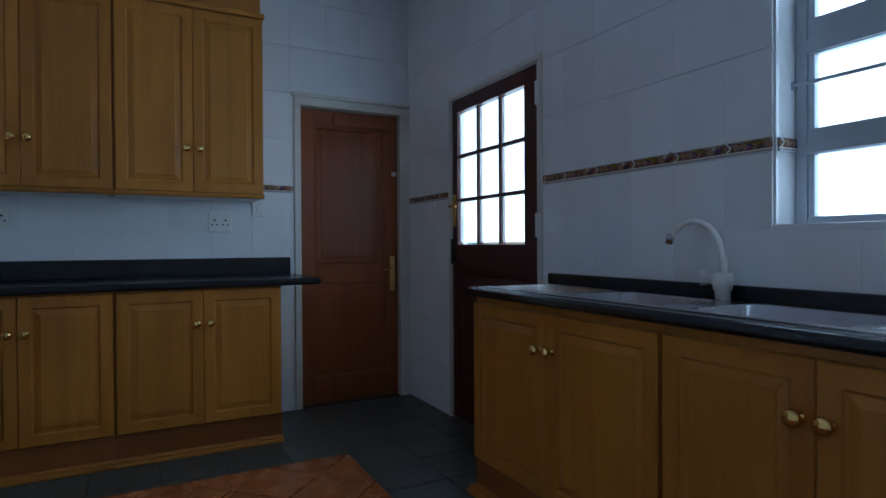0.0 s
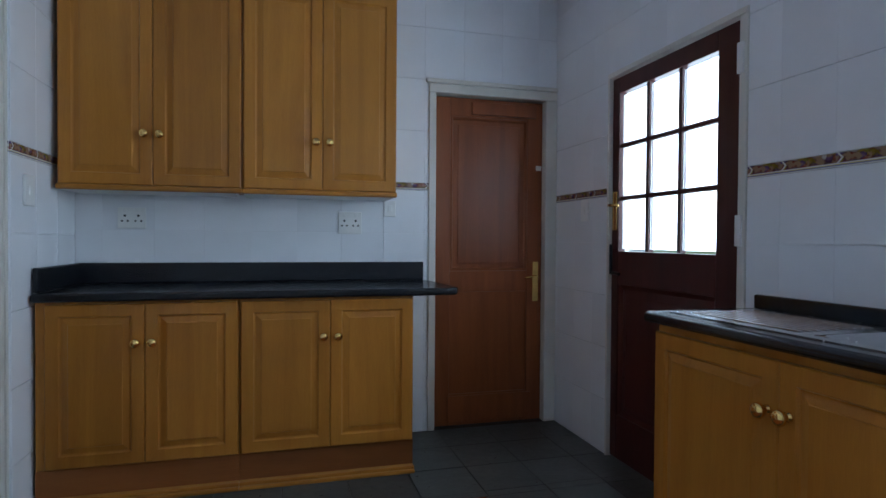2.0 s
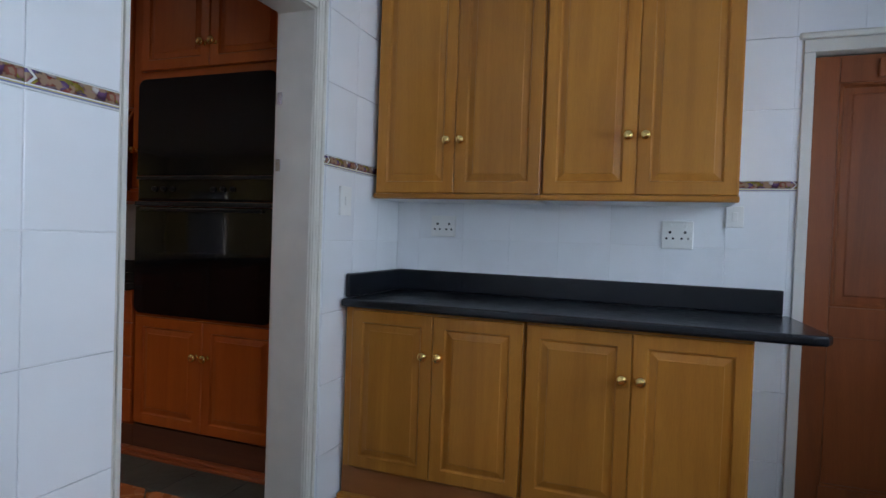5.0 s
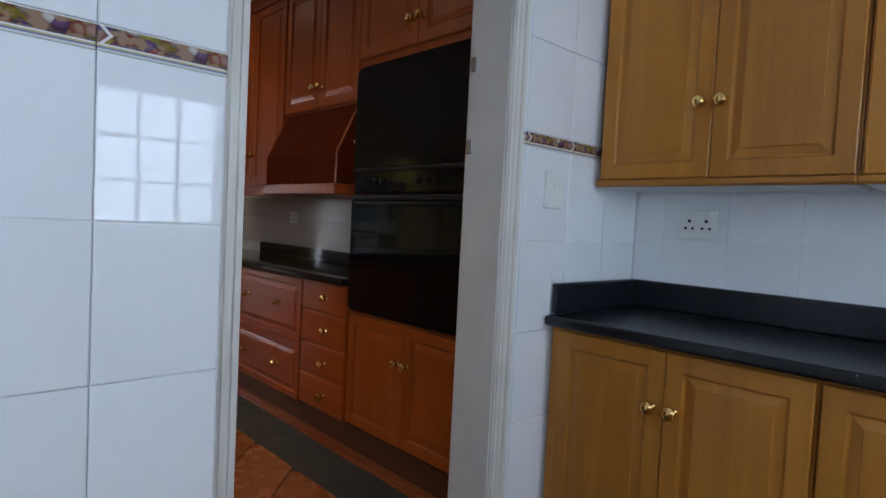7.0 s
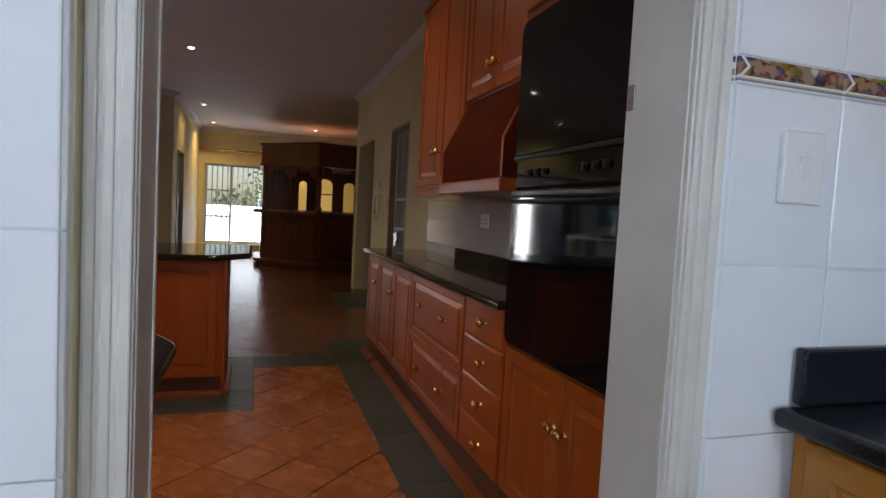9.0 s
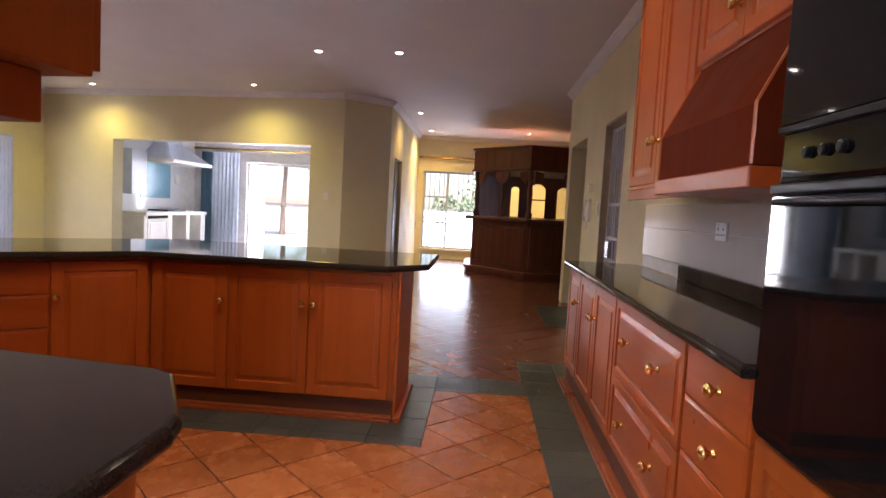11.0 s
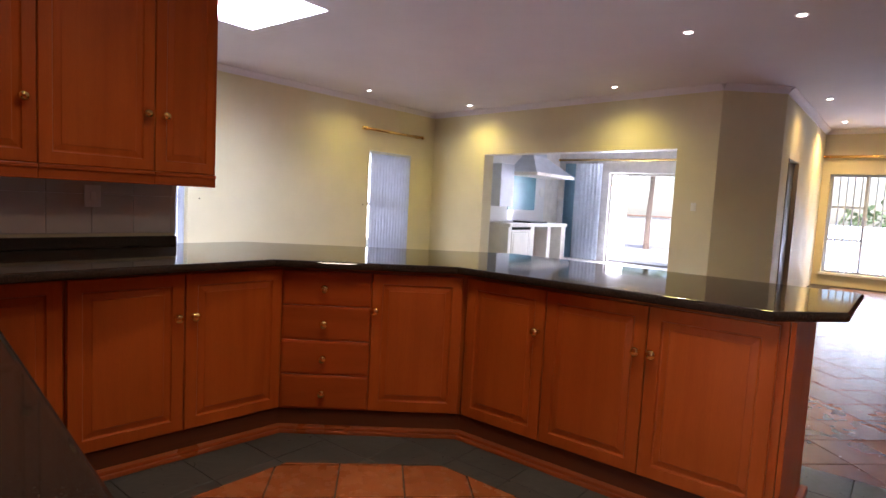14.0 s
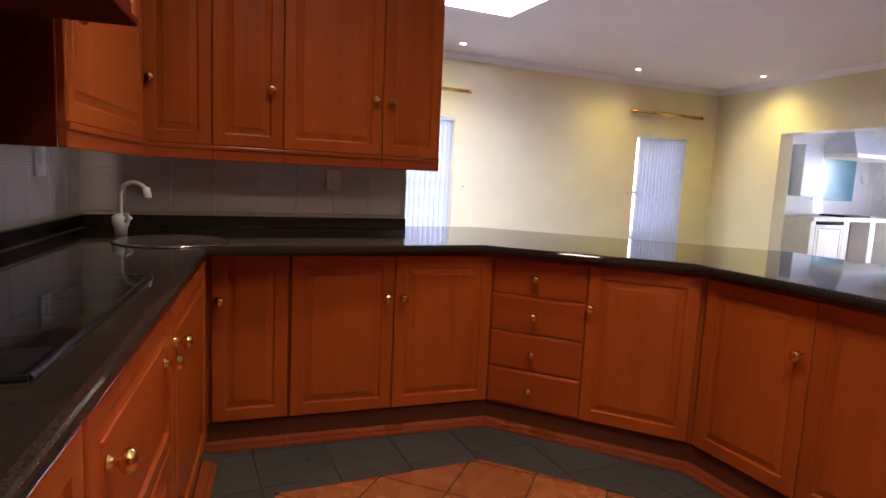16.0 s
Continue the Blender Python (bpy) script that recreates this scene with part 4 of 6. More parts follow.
# window over the sink
wy0, wy1, wz0, wz1 = 0.30, 1.640, 1.155, 2.35
win = thing("window_1", pose(EX, 0, 0), "grey painted steel window with burglar bars over the sink", "window", kind="structure")
bm = bmesh.new()
box(bm, 0.002, wy1 - 0.008, wz0, 0.125, wy1 - 0.0005, wz1); box(bm, 0.002, wy0 + 0.0005, wz0, 0.125, wy0 + 0.008, wz1)
box(bm, 0.002, wy0 + 0.008, wz1 - 0.008, 0.125, wy1 - 0.008, wz1 - 0.0005)
part("reveal", bm, M_TILE, win)
part("window_sill", a_box(-0.008, wy0 + 0.001, wz0 - 0.012, 0.125, wy1 - 0.001, wz0 + 0.010, 0.003), M_TILE, win)
part("reveal_border_tile", tile_mesh(0.105, 0.046, M_LIST), None, win, at=pose(0.008, wy1 - 0.0085, 1.395))
fr = part("window_frame", a_box(0.10, wy1 - 0.045, wz0 + 0.010, 0.145, wy1 - 0.008, wz1 - 0.008, 0.004), M_ALU, win)
part("window_frame", a_box(0.10, wy0 + 0.008, wz0 + 0.010, 0.145, wy0 + 0.045, wz1 - 0.008, 0.004), M_ALU, win)
part("mullion", a_box(0.10, 0.93, wz0 + 0.010, 0.145, 0.985, wz1 - 0.008, 0.004), M_ALU, win)
zcuts = [(1.165, 1.190), (1.385, 1.468), (1.700, 1.815), (2.045, 2.10), (2.31, 2.342)]
for a, b in zcuts:
    bm = bmesh.new()
    box(bm, 0.102, wy0 + 0.045, a, 0.140, wy1 - 0.045, b, 0.004)
    if b - a > 0.05:
        box(bm, 0.094, wy0 + 0.045, a + 0.004, 0.102, wy1 - 0.045, a + (b - a) * 0.42, 0.002)
    part("transom", bm, M_ALU, win)
for (_, a), (b, _) in zip(zcuts, zcuts[1:]):
    for y0, y1 in ((wy0 + 0.045, 0.93), (0.985, wy1 - 0.045)):
        bm = bmesh.new()
        for q in ((y0, a, y0 + 0.022, b), (y1 - 0.022, a, y1, b)):
            box(bm, 0.106, q[0] + 0.001, q[1], 0.134, q[2] - 0.001, q[3], 0.002)
        part("sash", bm, M_ALU, win)
        p = part("pane", a_box(0.118, y0 + 0.02, a, 0.122, y1 - 0.02, b), M_GLASS, win)
        p.visible_shadow = False
for z in (1.610, 1.945, 2.20):
    part("burglar_bar", tube([(0.085, wy0 + 0.012, z), (0.085, wy1 - 0.010, z)], 0.0065), M_ALU, win)
    part("bar_fixing", a_box(0.078, wy1 - 0.016, z - 0.014, 0.10, wy1 - 0.008, z + 0.014, 0.002), M_ALU, win)

# sink run under the window
YS = 2.735
G3 = "yellow sink cabinets"
for k, (a, b) in enumerate(((2.745, 1.690), (1.690, 0.820), (0.820, -0.25))):
    w = a - b
    cabinet("sink_cabinet", pose(2.062, a, 0, 0, 0, -90), w, 0.44, 0.145, 0.876, pair(0.008, w - 0.008, 0.155, 0.848, 0.712), M_YELLOW, M_YELLOW_X, "yellow varnished wooden sink cabinet with two panelled doors", "cabinet", G3, plinth=0.147)
# worktop with a cut-out for the sink
bm = bmesh.new()
for q in ((2.025, -0.28, 2.085, 2.762), (2.45, -0.28, 2.487, 2.762), (2.085, 2.67, 2.45, 2.762), (2.085, -0.28, 2.45, 0.72)):
    box(bm, q[0], q[1], 0.877, q[2], q[3], 0.914)
bmesh.ops.remove_doubles(bm, verts=bm.verts, dist=0.0005)
wt = thing("worktop", pose(0, 0, 0), "black worktop round a stainless sink", "worktop")
part("slab", bm, M_COUNTER_BLUE, wt)
part("nosing", tube([(2.026, -0.28, 0.8955), (2.026, 2.755, 0.8955), (2.04, 2.762, 0.8955), (2.485, 2.762, 0.8955)], 0.0182, 10), M_COUNTER_BLUE, wt, "rounded black front edge", smooth=True)
part("upstand", a_box(2.462, -0.28, 0.915, 2.4875, 2.745, 0.966, 0.006), M_COUNTER_BLUE, wt)
sink = thing("kitchen_sink", pose(0, 0.035, 0.009), "stainless double bowl sink with ribbed drainers set in the worktop", "sink")


def bowl(x0, x1, y0, y1, depth):
    bm = bmesh.new()
    rows = []
    for ins, z in ((0.0, 0.908), (0.006, 0.903), (0.014, 0.90 - depth * 0.85), (0.05, 0.90 - depth)):
        pts = []
        a0, a1, b0, b1, r = x0 + ins, x1 - ins, y0 + ins, y1 - ins, 0.06
        for cx, cy, s in ((a1 - r, b1 - r, 0), (a0 + r, b1 - r, 90), (a0 + r, b0 + r, 180), (a1 - r, b0 + r, 270)):
            for k in range(5):
                t = radians(s + 22.5 * k)
                pts.append((cx + r * math.cos(t), cy + r * math.sin(t)))
        rows.append([bm.verts.new((p[0], p[1], z)) for p in pts])
    for a, b in zip(rows, rows[1:]):
        for i in range(len(a)):
            bm.faces.new((a[i], a[(i + 1) % len(a)], b[(i + 1) % len(b)], b[i]))
    bm.faces.new(rows[-1])
    return bm


part("bowl", bowl(2.115, 2.41, 1.72, 2.15, 0.15), M_STEEL, sink, smooth=True)
part("bowl", bowl(2.085 + 0.03, 2.41, 1.19, 1.62, 0.15), M_STEEL, sink, smooth=True)
bm = bmesh.new()
for q in ((2.075, 0.71, 2.115, 2.665), (2.41, 0.71, 2.458, 2.665), (2.115, 2.15, 2.41, 2.665), (2.115, 1.62, 2.41, 1.72), (2.115, 0.71, 2.41, 1.19)):
    box(bm, q[0], q[1], 0.9055, q[2], q[3], 0.909)
bmesh.ops.remove_doubles(bm, verts=bm.verts, dist=0.0004)
part("deck", bm, M_STEEL, sink)
for y0, y1 in ((2.20, 2.62), (0.76, 1.15)):
    for i in range(9):
        x = 2.125 + i * 0.031
        part("drainer_rib", a_box(x, y0, 0.9085, x + 0.014, y1, 0.9125, 0.0018), M_STEEL, sink)
for y in (1.935, 1.405):
    part("waste", lathe([(0.036, 0.751), (0.036, 0.754), (0.012, 0.755)], 16), M_STEEL, sink, at=pose(2.26, y, 0.0))
tap = thing("mixer_tap", pose(2.424, 1.768, 0.918), "white swan-neck mixer tap behind the sink", "tap")
part("base", lathe([(0.024, 0), (0.024, 0.03), (0.030, 0.035), (0.032, 0.085), (0.024, 0.09), (0.012, 0.092)], 16), M_WHITE, tap, smooth=True)
pts = [(0, 0, 0.08), (0, -0.004, 0.13)]
for k in range(14):
    a = radians(180 - 11.2 * k)
    pts.append((-0.010 - 0.02 * k / 13, 0.096 + 0.098 * math.cos(a), 0.150 + 0.112 * math.sin(a)))
part("spout", tube(pts, [0.013, 0.0125] + [0.012 - 0.0002 * k for k in range(14)], 12), M_WHITE, tap, smooth=True)
part("aerator", tube([(-0.030, 0.182, 0.220), (-0.031, 0.192, 0.188)], 0.0135, 12), M_STEEL, tap, smooth=True)
part("lever", tube([(-0.005, 0.02, 0.06), (-0.02, 0.045, 0.075), (-0.03, 0.06, 0.10)], [0.016, 0.014, 0.012], 8), M_WHITE, tap, smooth=True)
part("lever", tube([(0, -0.02, 0.055), (0, -0.04, 0.07)], 0.012, 8), M_WHITE, tap, smooth=True)

# ---- kitchen: oven wall ----
NB = 3.858
G4 = "orange kitchen cabinets along the oven wall"
LBL = "orange-brown varnished wooden "


def kcab(name, m, w, d, z0, z1, fronts, what, cat="cabinet", **kw):
    return cabinet(name, m, w, d, z0, z1, fronts, M_RED, M_RED_X, LBL + what, cat, **kw)


KZ0, KZ1 = 0.140, 0.862
tw = kcab("oven_tower", pose(-1.505, NB, 0), 1.02, 0.50, KZ0 + 0.02, 2.78, pair(0.02, 0.92, 0.165, 0.735, 0.556) + pair(0.02, 0.92, 2.015, 2.70, 2.13), "tall oven housing with doors above and below", "cabinet", group=G4, plinth=0.15, top=0.10)


def rounded_front(w, h, t, low, high):
    """A glass front with rounded corners: radius low at the bottom, high at the top."""
    pts = []
    for cx, cz, a0, q in ((w - low, low, -90, low), (w - high, h - high, 0, high), (high, h - high, 90, high), (low, low, 180, low)):
        for k in range(7):
            a = radians(a0 + 15 * k)
            pts.append((cx + q * math.cos(a), cz + q * math.sin(a)))
    bm = bmesh.new()
    c = (w / 2, h / 2)
    rows = []
    for y, f in ((0.0, 1.0), (-t + 0.005, 1.0), (-t + 0.0015, 0.996), (-t, 0.988)):
        rows.append([bm.verts.new((c[0] + (x - c[0]) * f, y, c[1] + (z - c[1]) * f)) for x, z in pts])
    for a, b in zip(rows, rows[1:]):
        for i in range(len(a)):
            bm.faces.new((a[i], a[(i + 1) % len(a)], b[(i + 1) % len(b)], b[i]))
    bm.faces.new(rows[-1]); bm.faces.new(rows[0])
    return bm


oven = thing("built_in_oven", pose(-1.485, NB - 0.002, 0), "black glass double oven built into the tall cabinet", "oven")
part("upper_door", rounded_front(0.86, 0.500, 0.030, 0.004, 0.045), M_BLACKGLASS, oven, at=pose(0, 0, 1.470))
cp = part("control_panel", plain_front(0.86, 0.125, 0.022), M_BLACKGLASS, oven, at=pose(0, 0, 1.340))
for i in range(6):
    part("control_knob", lathe([(0.013, 0.0), (0.013, 0.010), (0.009, 0.013)], 12, "y"), M_BLACK, cp, at=pose(0.12 + i * 0.06 + (0.2 if i > 2 else 0), -0.022, 0.062))
part("trim_bar", a_box(0, -0.034, 1.452, 0.86, -0.001, 1.468, 0.003), M_BLACK, oven)
part("trim_bar", a_box(0, -0.040, 1.315, 0.86, -0.001, 1.337, 0.004), M_BLACK, oven)
part("lower_door", rounded_front(0.86, 0.560, 0.034, 0.040, 0.004), M_BLACKGLASS, oven, at=pose(0, 0, 0.752))
part("door_handle", tube([(0.06, -0.033, 1.295), (0.06, -0.055, 1.295), (0.80, -0.055, 1.295), (0.80, -0.033, 1.295)], 0.008), M_BLACK, oven, smooth=True)

zs = [KZ0 + 0.012 + i * 0.179 for i in range(5)]
kcab("drawer_cabinet", pose(-1.972, NB, 0), 0.465, 0.50, KZ0, KZ1, [("drawer", 0.006, 0.459, zs[i], zs[i + 1], [(0.232 + 0.04, (zs[i] + zs[i + 1]) / 2)]) for i in range(4)], "unit of four small drawers", group=G4, plinth=KZ0)
kcab("pan_drawer_cabinet", pose(-2.935, NB, 0), 0.962, 0.50, KZ0, KZ1, [("pan", 0.006, 0.956, a, b, [(0.27, kz), (0.70, kz)]) for a, b, kz in ((0.142, 0.480, 0.315), (0.482, 0.853, 0.690))], "unit of two wide drawers", group=G4, plinth=KZ0)
kcab("base_cabinet", pose(-3.94, NB, 0), 1.004, 0.50, KZ0, KZ1, pair(0.006, 0.998, 0.142, 0.853, 0.66), "base cabinet with two panelled doors", group=G4, plinth=KZ0)
kcab("base_cabinet", pose(-4.42, NB, 0), 0.479, 0.50, KZ0, KZ1, [("door", 0.006, 0.473, 0.142, 0.853, [(0.435, 0.66)])], "narrow base cabinet with one panelled door", group=G4, plinth=KZ0)
gw = counter("granite_worktop", [(-4.47, 3.80), (-1.51, 3.80), (-1.51, 4.345), (-4.47, 4.345)], 0.864, 0.902, M_GRANITE, "dark polished granite worktop along the oven wall")
part("upstand", a_box(-3.56, 4.325, 0.903, -1.51, 4.3525, 0.985, 0.004), M_GRANITE, gw)
UZ0, UZ1 = 1.41, 2.66
kcab("wall_cabinet", pose(-3.55, 4.022, 0), 0.96, 0.33, UZ0, UZ1, [("door", 0.006, 0.50, 1.42, 2.65, [(0.45, 1.63)]), ("door", 0.50, 0.95, 1.42, 2.65, [(0.535, 1.63)])], "wall cabinet with two tall panelled doors", group=G4, rail=0.065, top=0.12)
kcab("hood_cabinet", pose(-2.585, 4.022, 0), 0.86, 0.33, 1.865, UZ1, pair(0.006, 0.854, 1.875, 2.65, 2.0), "wall cabinet over the cooker hood", group=G4, top=0.12)
kcab("wall_cabinet", pose(-1.722, 4.022, 0), 0.214, 0.33, UZ0, UZ1, [("door", 0.004, 0.21, 1.42, 2.65, [(0.03, 1.63)])], "narrow wall cabinet beside the oven tower", group=G4, rail=0.065, top=0.12)


def canopy(m, w, d, z0, z1, label, lip=0.06, out=0.14, rise=0.17):
    root = thing("cooker_hood", m, label, "cooker hood")
    bm = bmesh.new()
    fr_b, fr_t = -out, 0.0
    za = z0 + lip + 0.002
    zb = za + rise
    prof = [(fr_b, za), (fr_b, zb), (fr_t, z1), (d, z1), (d, za)]
    ends = [[bm.verts.new((x, y, z)) for y, z in prof] for x in (0.0, w)]
    for i in range(5):
        bm.faces.new((ends[0][i], ends[0][(i + 1) % 5], ends[1][(i + 1) % 5], ends[1][i]))
    bm.faces.new(ends[0]); bm.faces.new(ends[1])
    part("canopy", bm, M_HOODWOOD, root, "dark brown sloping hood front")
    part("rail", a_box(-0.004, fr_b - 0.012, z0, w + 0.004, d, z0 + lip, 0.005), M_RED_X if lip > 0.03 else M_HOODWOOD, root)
    part("side_strip", tube([(0.008, fr_b, za + 0.004), (0.008, fr_b, zb), (0.010, fr_t - 0.004, z1 - 0.01)], 0.007, 6), M_RED, root)
    part("side_strip", tube([(w - 0.008, fr_b, za + 0.004), (w - 0.008, fr_b, zb), (w - 0.010, fr_t - 0.004, z1 - 0.01)], 0.007, 6), M_RED, root)
    return root


canopy(pose(-2.580, 4.022, 0), 0.85, 0.33, 1.345, 1.864, "dark brown wooden hood canopy between orange wall cabinets")
# tiles behind the worktop
spl = solid("splash_lining_north", a_box(-4.40, KN - 0.0075, 0.903, -1.51, KN - 0.001, 1.345), M_GROUT, "tiled strip behind the worktop", "wall tiles", "structure")
for i in range(15):
    for k in range(3):
        a, b = 0.985 + 0.20 * k, min(1.345, 1.185 + 0.20 * k)
        if b - a > 0.02:
            part("tile", tile_mesh(0.20, b - a, M_TILE_K), None, spl, at=pose(-4.40 + 0.193 * i, KN - 0.0076, a)) if -4.40 + 0.193 * i < -1.72 else None
socket(pose(-3.02, KN - 0.016, 1.20), "white double socket on tiled wall", w=0.13, h=0.09)

# ---- kitchen: peninsula ----
G5 = "orange peninsula cabinets"
SF = 0.462
zd0, zd1 = 0.120, 0.846
S0, A, B = Vector((-1.425, 0.400)), Vector((-2.715, 0.525)), Vector((-3.340, 1.245))
srl = (A - S0).length
SM = pose(S0.x, S0.y, 0, 0, 0, math.degrees(math.atan2(A.y - S0.y, A.x - S0.x)))
for a, b, fr in ((0.0, 0.335, [(0.03, )]), (0.335, srl, None)):
    w = b - a
    if fr:
        f = [("door", 0.018, w - 0.006, zd0, zd1, [(0.05, 0.655)])]
    else:
        f = [("door", 0.006, 0.466, zd0, zd1, [(0.43, 0.650)]), ("door", 0.470, w - 0.006, zd0, zd1, [(0.505, 0.650)])]
    kcab("base_cabinet", SM @ pose(a, 0, 0), w, 0.52, zd0 - 0.008, 0.862, f, "base cabinet with panelled doors beside the sink", group=G5, plinth=zd0 - 0.008, foot=0.062)
fs = thing("corner_filler", SM, LBL + "corner filler strip between cabinets", "panel", G5)
part("strip", a_box(-0.060, -0.010, 0.0, -0.001, 0.06, 0.862, 0.002), M_RED, fs)
dgl = (B - A).length
drz = math.degrees(math.atan2(B.y - A.y, B.x - A.x))
zq = [zd0 + i * (zd1 - zd0) / 4 for i in range(5)]
kcab("corner_cabinet", pose(A.x, A.y, 0, 0, 0, drz), dgl, 0.50, zd0 - 0.008, 0.862,
     [("drawer", 0.010, 0.464, zq[i], zq[i + 1], [(0.228, (zq[i] + zq[i + 1]) / 2)]) for i in range(4)] + [("door", 0.466, dgl - 0.018, zd0, zd1, [(0.487, 0.652)])],
     "angled corner cabinet with four drawers and a door", group=G5, plinth=zd0 - 0.008, foot=0.062)
pw = 2.705 - 1.245
kcab("peninsula_cabinet", pose(B.x, B.y, 0, 0, 0, 90), pw, 0.60, zd0 - 0.008, 0.862,
     [("door", 0.022, 0.476, zd0, zd1, [(0.440, 0.643)]), ("door", 0.478, 0.952, zd0, zd1, [(0.918, 0.650)]), ("door", 0.954, pw - 0.03, zd0, zd1, [(0.985, 0.650)])],
     "peninsula cabinet with three panelled doors", group=G5, plinth=zd0 - 0.008, foot=0.062)
ep = thing("end_panel", pose(-3.34, 2.706, 0), LBL + "end panel closing the peninsula", "panel", G5)
part("board", a_box(-0.61, 0, 0.0, 0.0, 0.018, 0.862, 0.002), M_RED, ep)
part("skirting_moulding", a_box(-0.62, 0.0185, 0, 0.058, 0.050, 0.038, 0.006), M_RED_X, ep)
bp = thing("back_panel", pose(0, 0, 0), LBL + "back panel of the peninsula", "panel", G5)
part("board", slab([(-3.952, 2.70), (-3.97, 2.70), (-3.97, 1.03), (-3.00, -0.06), (-2.52, -0.06), (-2.52, -0.045), (-2.99, -0.045), (-3.952, 1.04)], 0.0, 0.862), M_RED, bp)
# hob run: own frame leaning with the wall
NE_ = Vector((-1.118, 2.50))
HR = pose(NE_.x, NE_.y, 0, 0, 0, -90 + ES)
HL = 1.98
def hob_pt(a, b):
    v = HR @ Vector((a, b, 0))
    return (v.x, v.y)
G6 = "orange hob cabinets"
kcab("base_cabinet", HR, 0.45, 0.55, zd0 - 0.008, 0.862, pair(0.03, 0.445, zd0, zd1, 0.655), "base cabinet with two doors beside the hob", group=G6, plinth=zd0 - 0.008)
kcab("hob_cabinet", HR @ pose(0.452, 0, 0), 0.70, 0.55, zd0 - 0.008, 0.862, [("pan", 0.006, 0.694, 0.125, 0.48, [(0.10, 0.36), (0.60, 0.36)]), ("pan", 0.006, 0.694, 0.484, 0.848, [(0.10, 0.730), (0.60, 0.730)])], "wide drawer cabinet under the hob", group=G6, plinth=zd0 - 0.008)
kcab("base_cabinet", HR @ pose(1.154, 0, 0), 0.79, 0.55, zd0 - 0.008, 0.862, [("door", 0.006, 0.770, zd0, zd1, [(0.062, 0.735)])], "narrow base cabinet with one door in the corner", group=G6, plinth=zd0 - 0.008)
ob = thing("end_panel", HR @ pose(-0.002, 0, 0), LBL + "end panel of the hob cabinets", "panel", G6)
part("board", slab([(-0.002, 0.0), (-0.002, 0.55), (-0.15, 0.55), (-0.15, 0.28), (-0.02, 0.0)], 0.0, 0.862), M_RED, ob)
# one continuous granite top: hob run, sink corner, peninsula
TOP = [(-0.509, 2.67), (-0.55, 2.718), (-0.88, 2.718), (-0.93, 2.705), (-1.13, 2.585), (-1.158, 2.545), (-1.425, 0.595), (-2.625, 0.595), (-3.255, 1.245), (-3.255, 2.66), (-3.50, 2.868), (-4.285, 2.868), (-4.285, 0.92), (-3.05, -0.36), (-2.525, -0.36), (-2.525, -0.205), (-0.925, -0.205)]
gw = counter("granite_worktop", TOP, 0.864, 0.902, M_GRANITE, "dark polished granite worktop over hob, sink and peninsula", 0.016)
part("upstand", a_box(-2.52, -0.2085, 0.903, -0.875, -0.182, 0.960, 0.004), M_GRANITE, gw)
part("upstand", a_box(0.06, 0.585, 0.903, 2.68, 0.612, 0.960, 0.004), M_GRANITE, gw, at=HR)
hob = thing("ceramic_hob", HR @ pose(0.46, 0.047, 0.902), "black ceramic hob set in the granite worktop", "hob")
part("glass_plate", a_box(0, 0, 0.0005, 0.81, 0.50, 0.008, 0.003), M_BLACKGLASS, hob)
part("frame", tube([(0, 0, 0.004), (0.81, 0, 0.004), (0.81, 0.50, 0.004), (0, 0.50, 0.004), (0, 0, 0.004)], 0.006, 6), M_BLACK, hob)
part("control_panel", a_box(0.004, 0.012, 0.0082, 0.13, 0.40, 0.0105, 0.001), M_BLACK, hob, "touch control strip")
for cx, cy, r in ((0.28, 0.13, 0.09), (0.28, 0.35, 0.075), (0.58, 0.13, 0.075), (0.58, 0.35, 0.09)):
    part("heating_ring", lathe([(r, 0.0080), (r, 0.0082), (r - 0.002, 0.0083), (r - 0.004, 0.0082)], 24), M_BLACKGLASS, hob, at=pose(cx, cy, 0))
# corner sink and tap
ks = thing("round_sink", pose(-1.295, 0.42, 0.902), "round stainless sink in the granite corner", "sink")
part("bowl", lathe([(0.212, 0.0005), (0.214, 0.004), (0.205, 0.0065), (0.190, 0.005), (0.180, 0.0025), (0.02, 0.0015)], 36), M_STEEL, ks, smooth=True)
kt = thing("mixer_tap", pose(-1.095, 0.15, 0.902), "white swan-neck tap beside the round sink", "tap")
part("base", lathe([(0.024, 0), (0.026, 0.03), (0.034, 0.045), (0.034, 0.075), (0.02, 0.085), (0.012, 0.09)], 14), M_WHITE, kt, smooth=True)
pts = [(0, 0, 0.07), (0.0, 0.0, 0.15)]
for k in range(11):
    a = radians(180 - 15 * k)
    pts.append((-0.055 - 0.055 * math.cos(a) * 1.0, 0.055 + 0.055 * math.cos(a), 0.17 + 0.055 * math.sin(a)))
part("spout", tube(pts, 0.0085, 9), M_WHITE, kt, smooth=True)
part("nozzle", tube([(-0.104, 0.104, 0.205), (-0.110, 0.112, 0.165)], [0.014, 0.016], 9), M_WHITE, kt, smooth=True)
part("lever", tube([(-0.01, 0.01, 0.05), (-0.04, 0.045, 0.075), (-0.02, 0.02, 0.085)], 0.011, 8), M_WHITE, kt, smooth=True)
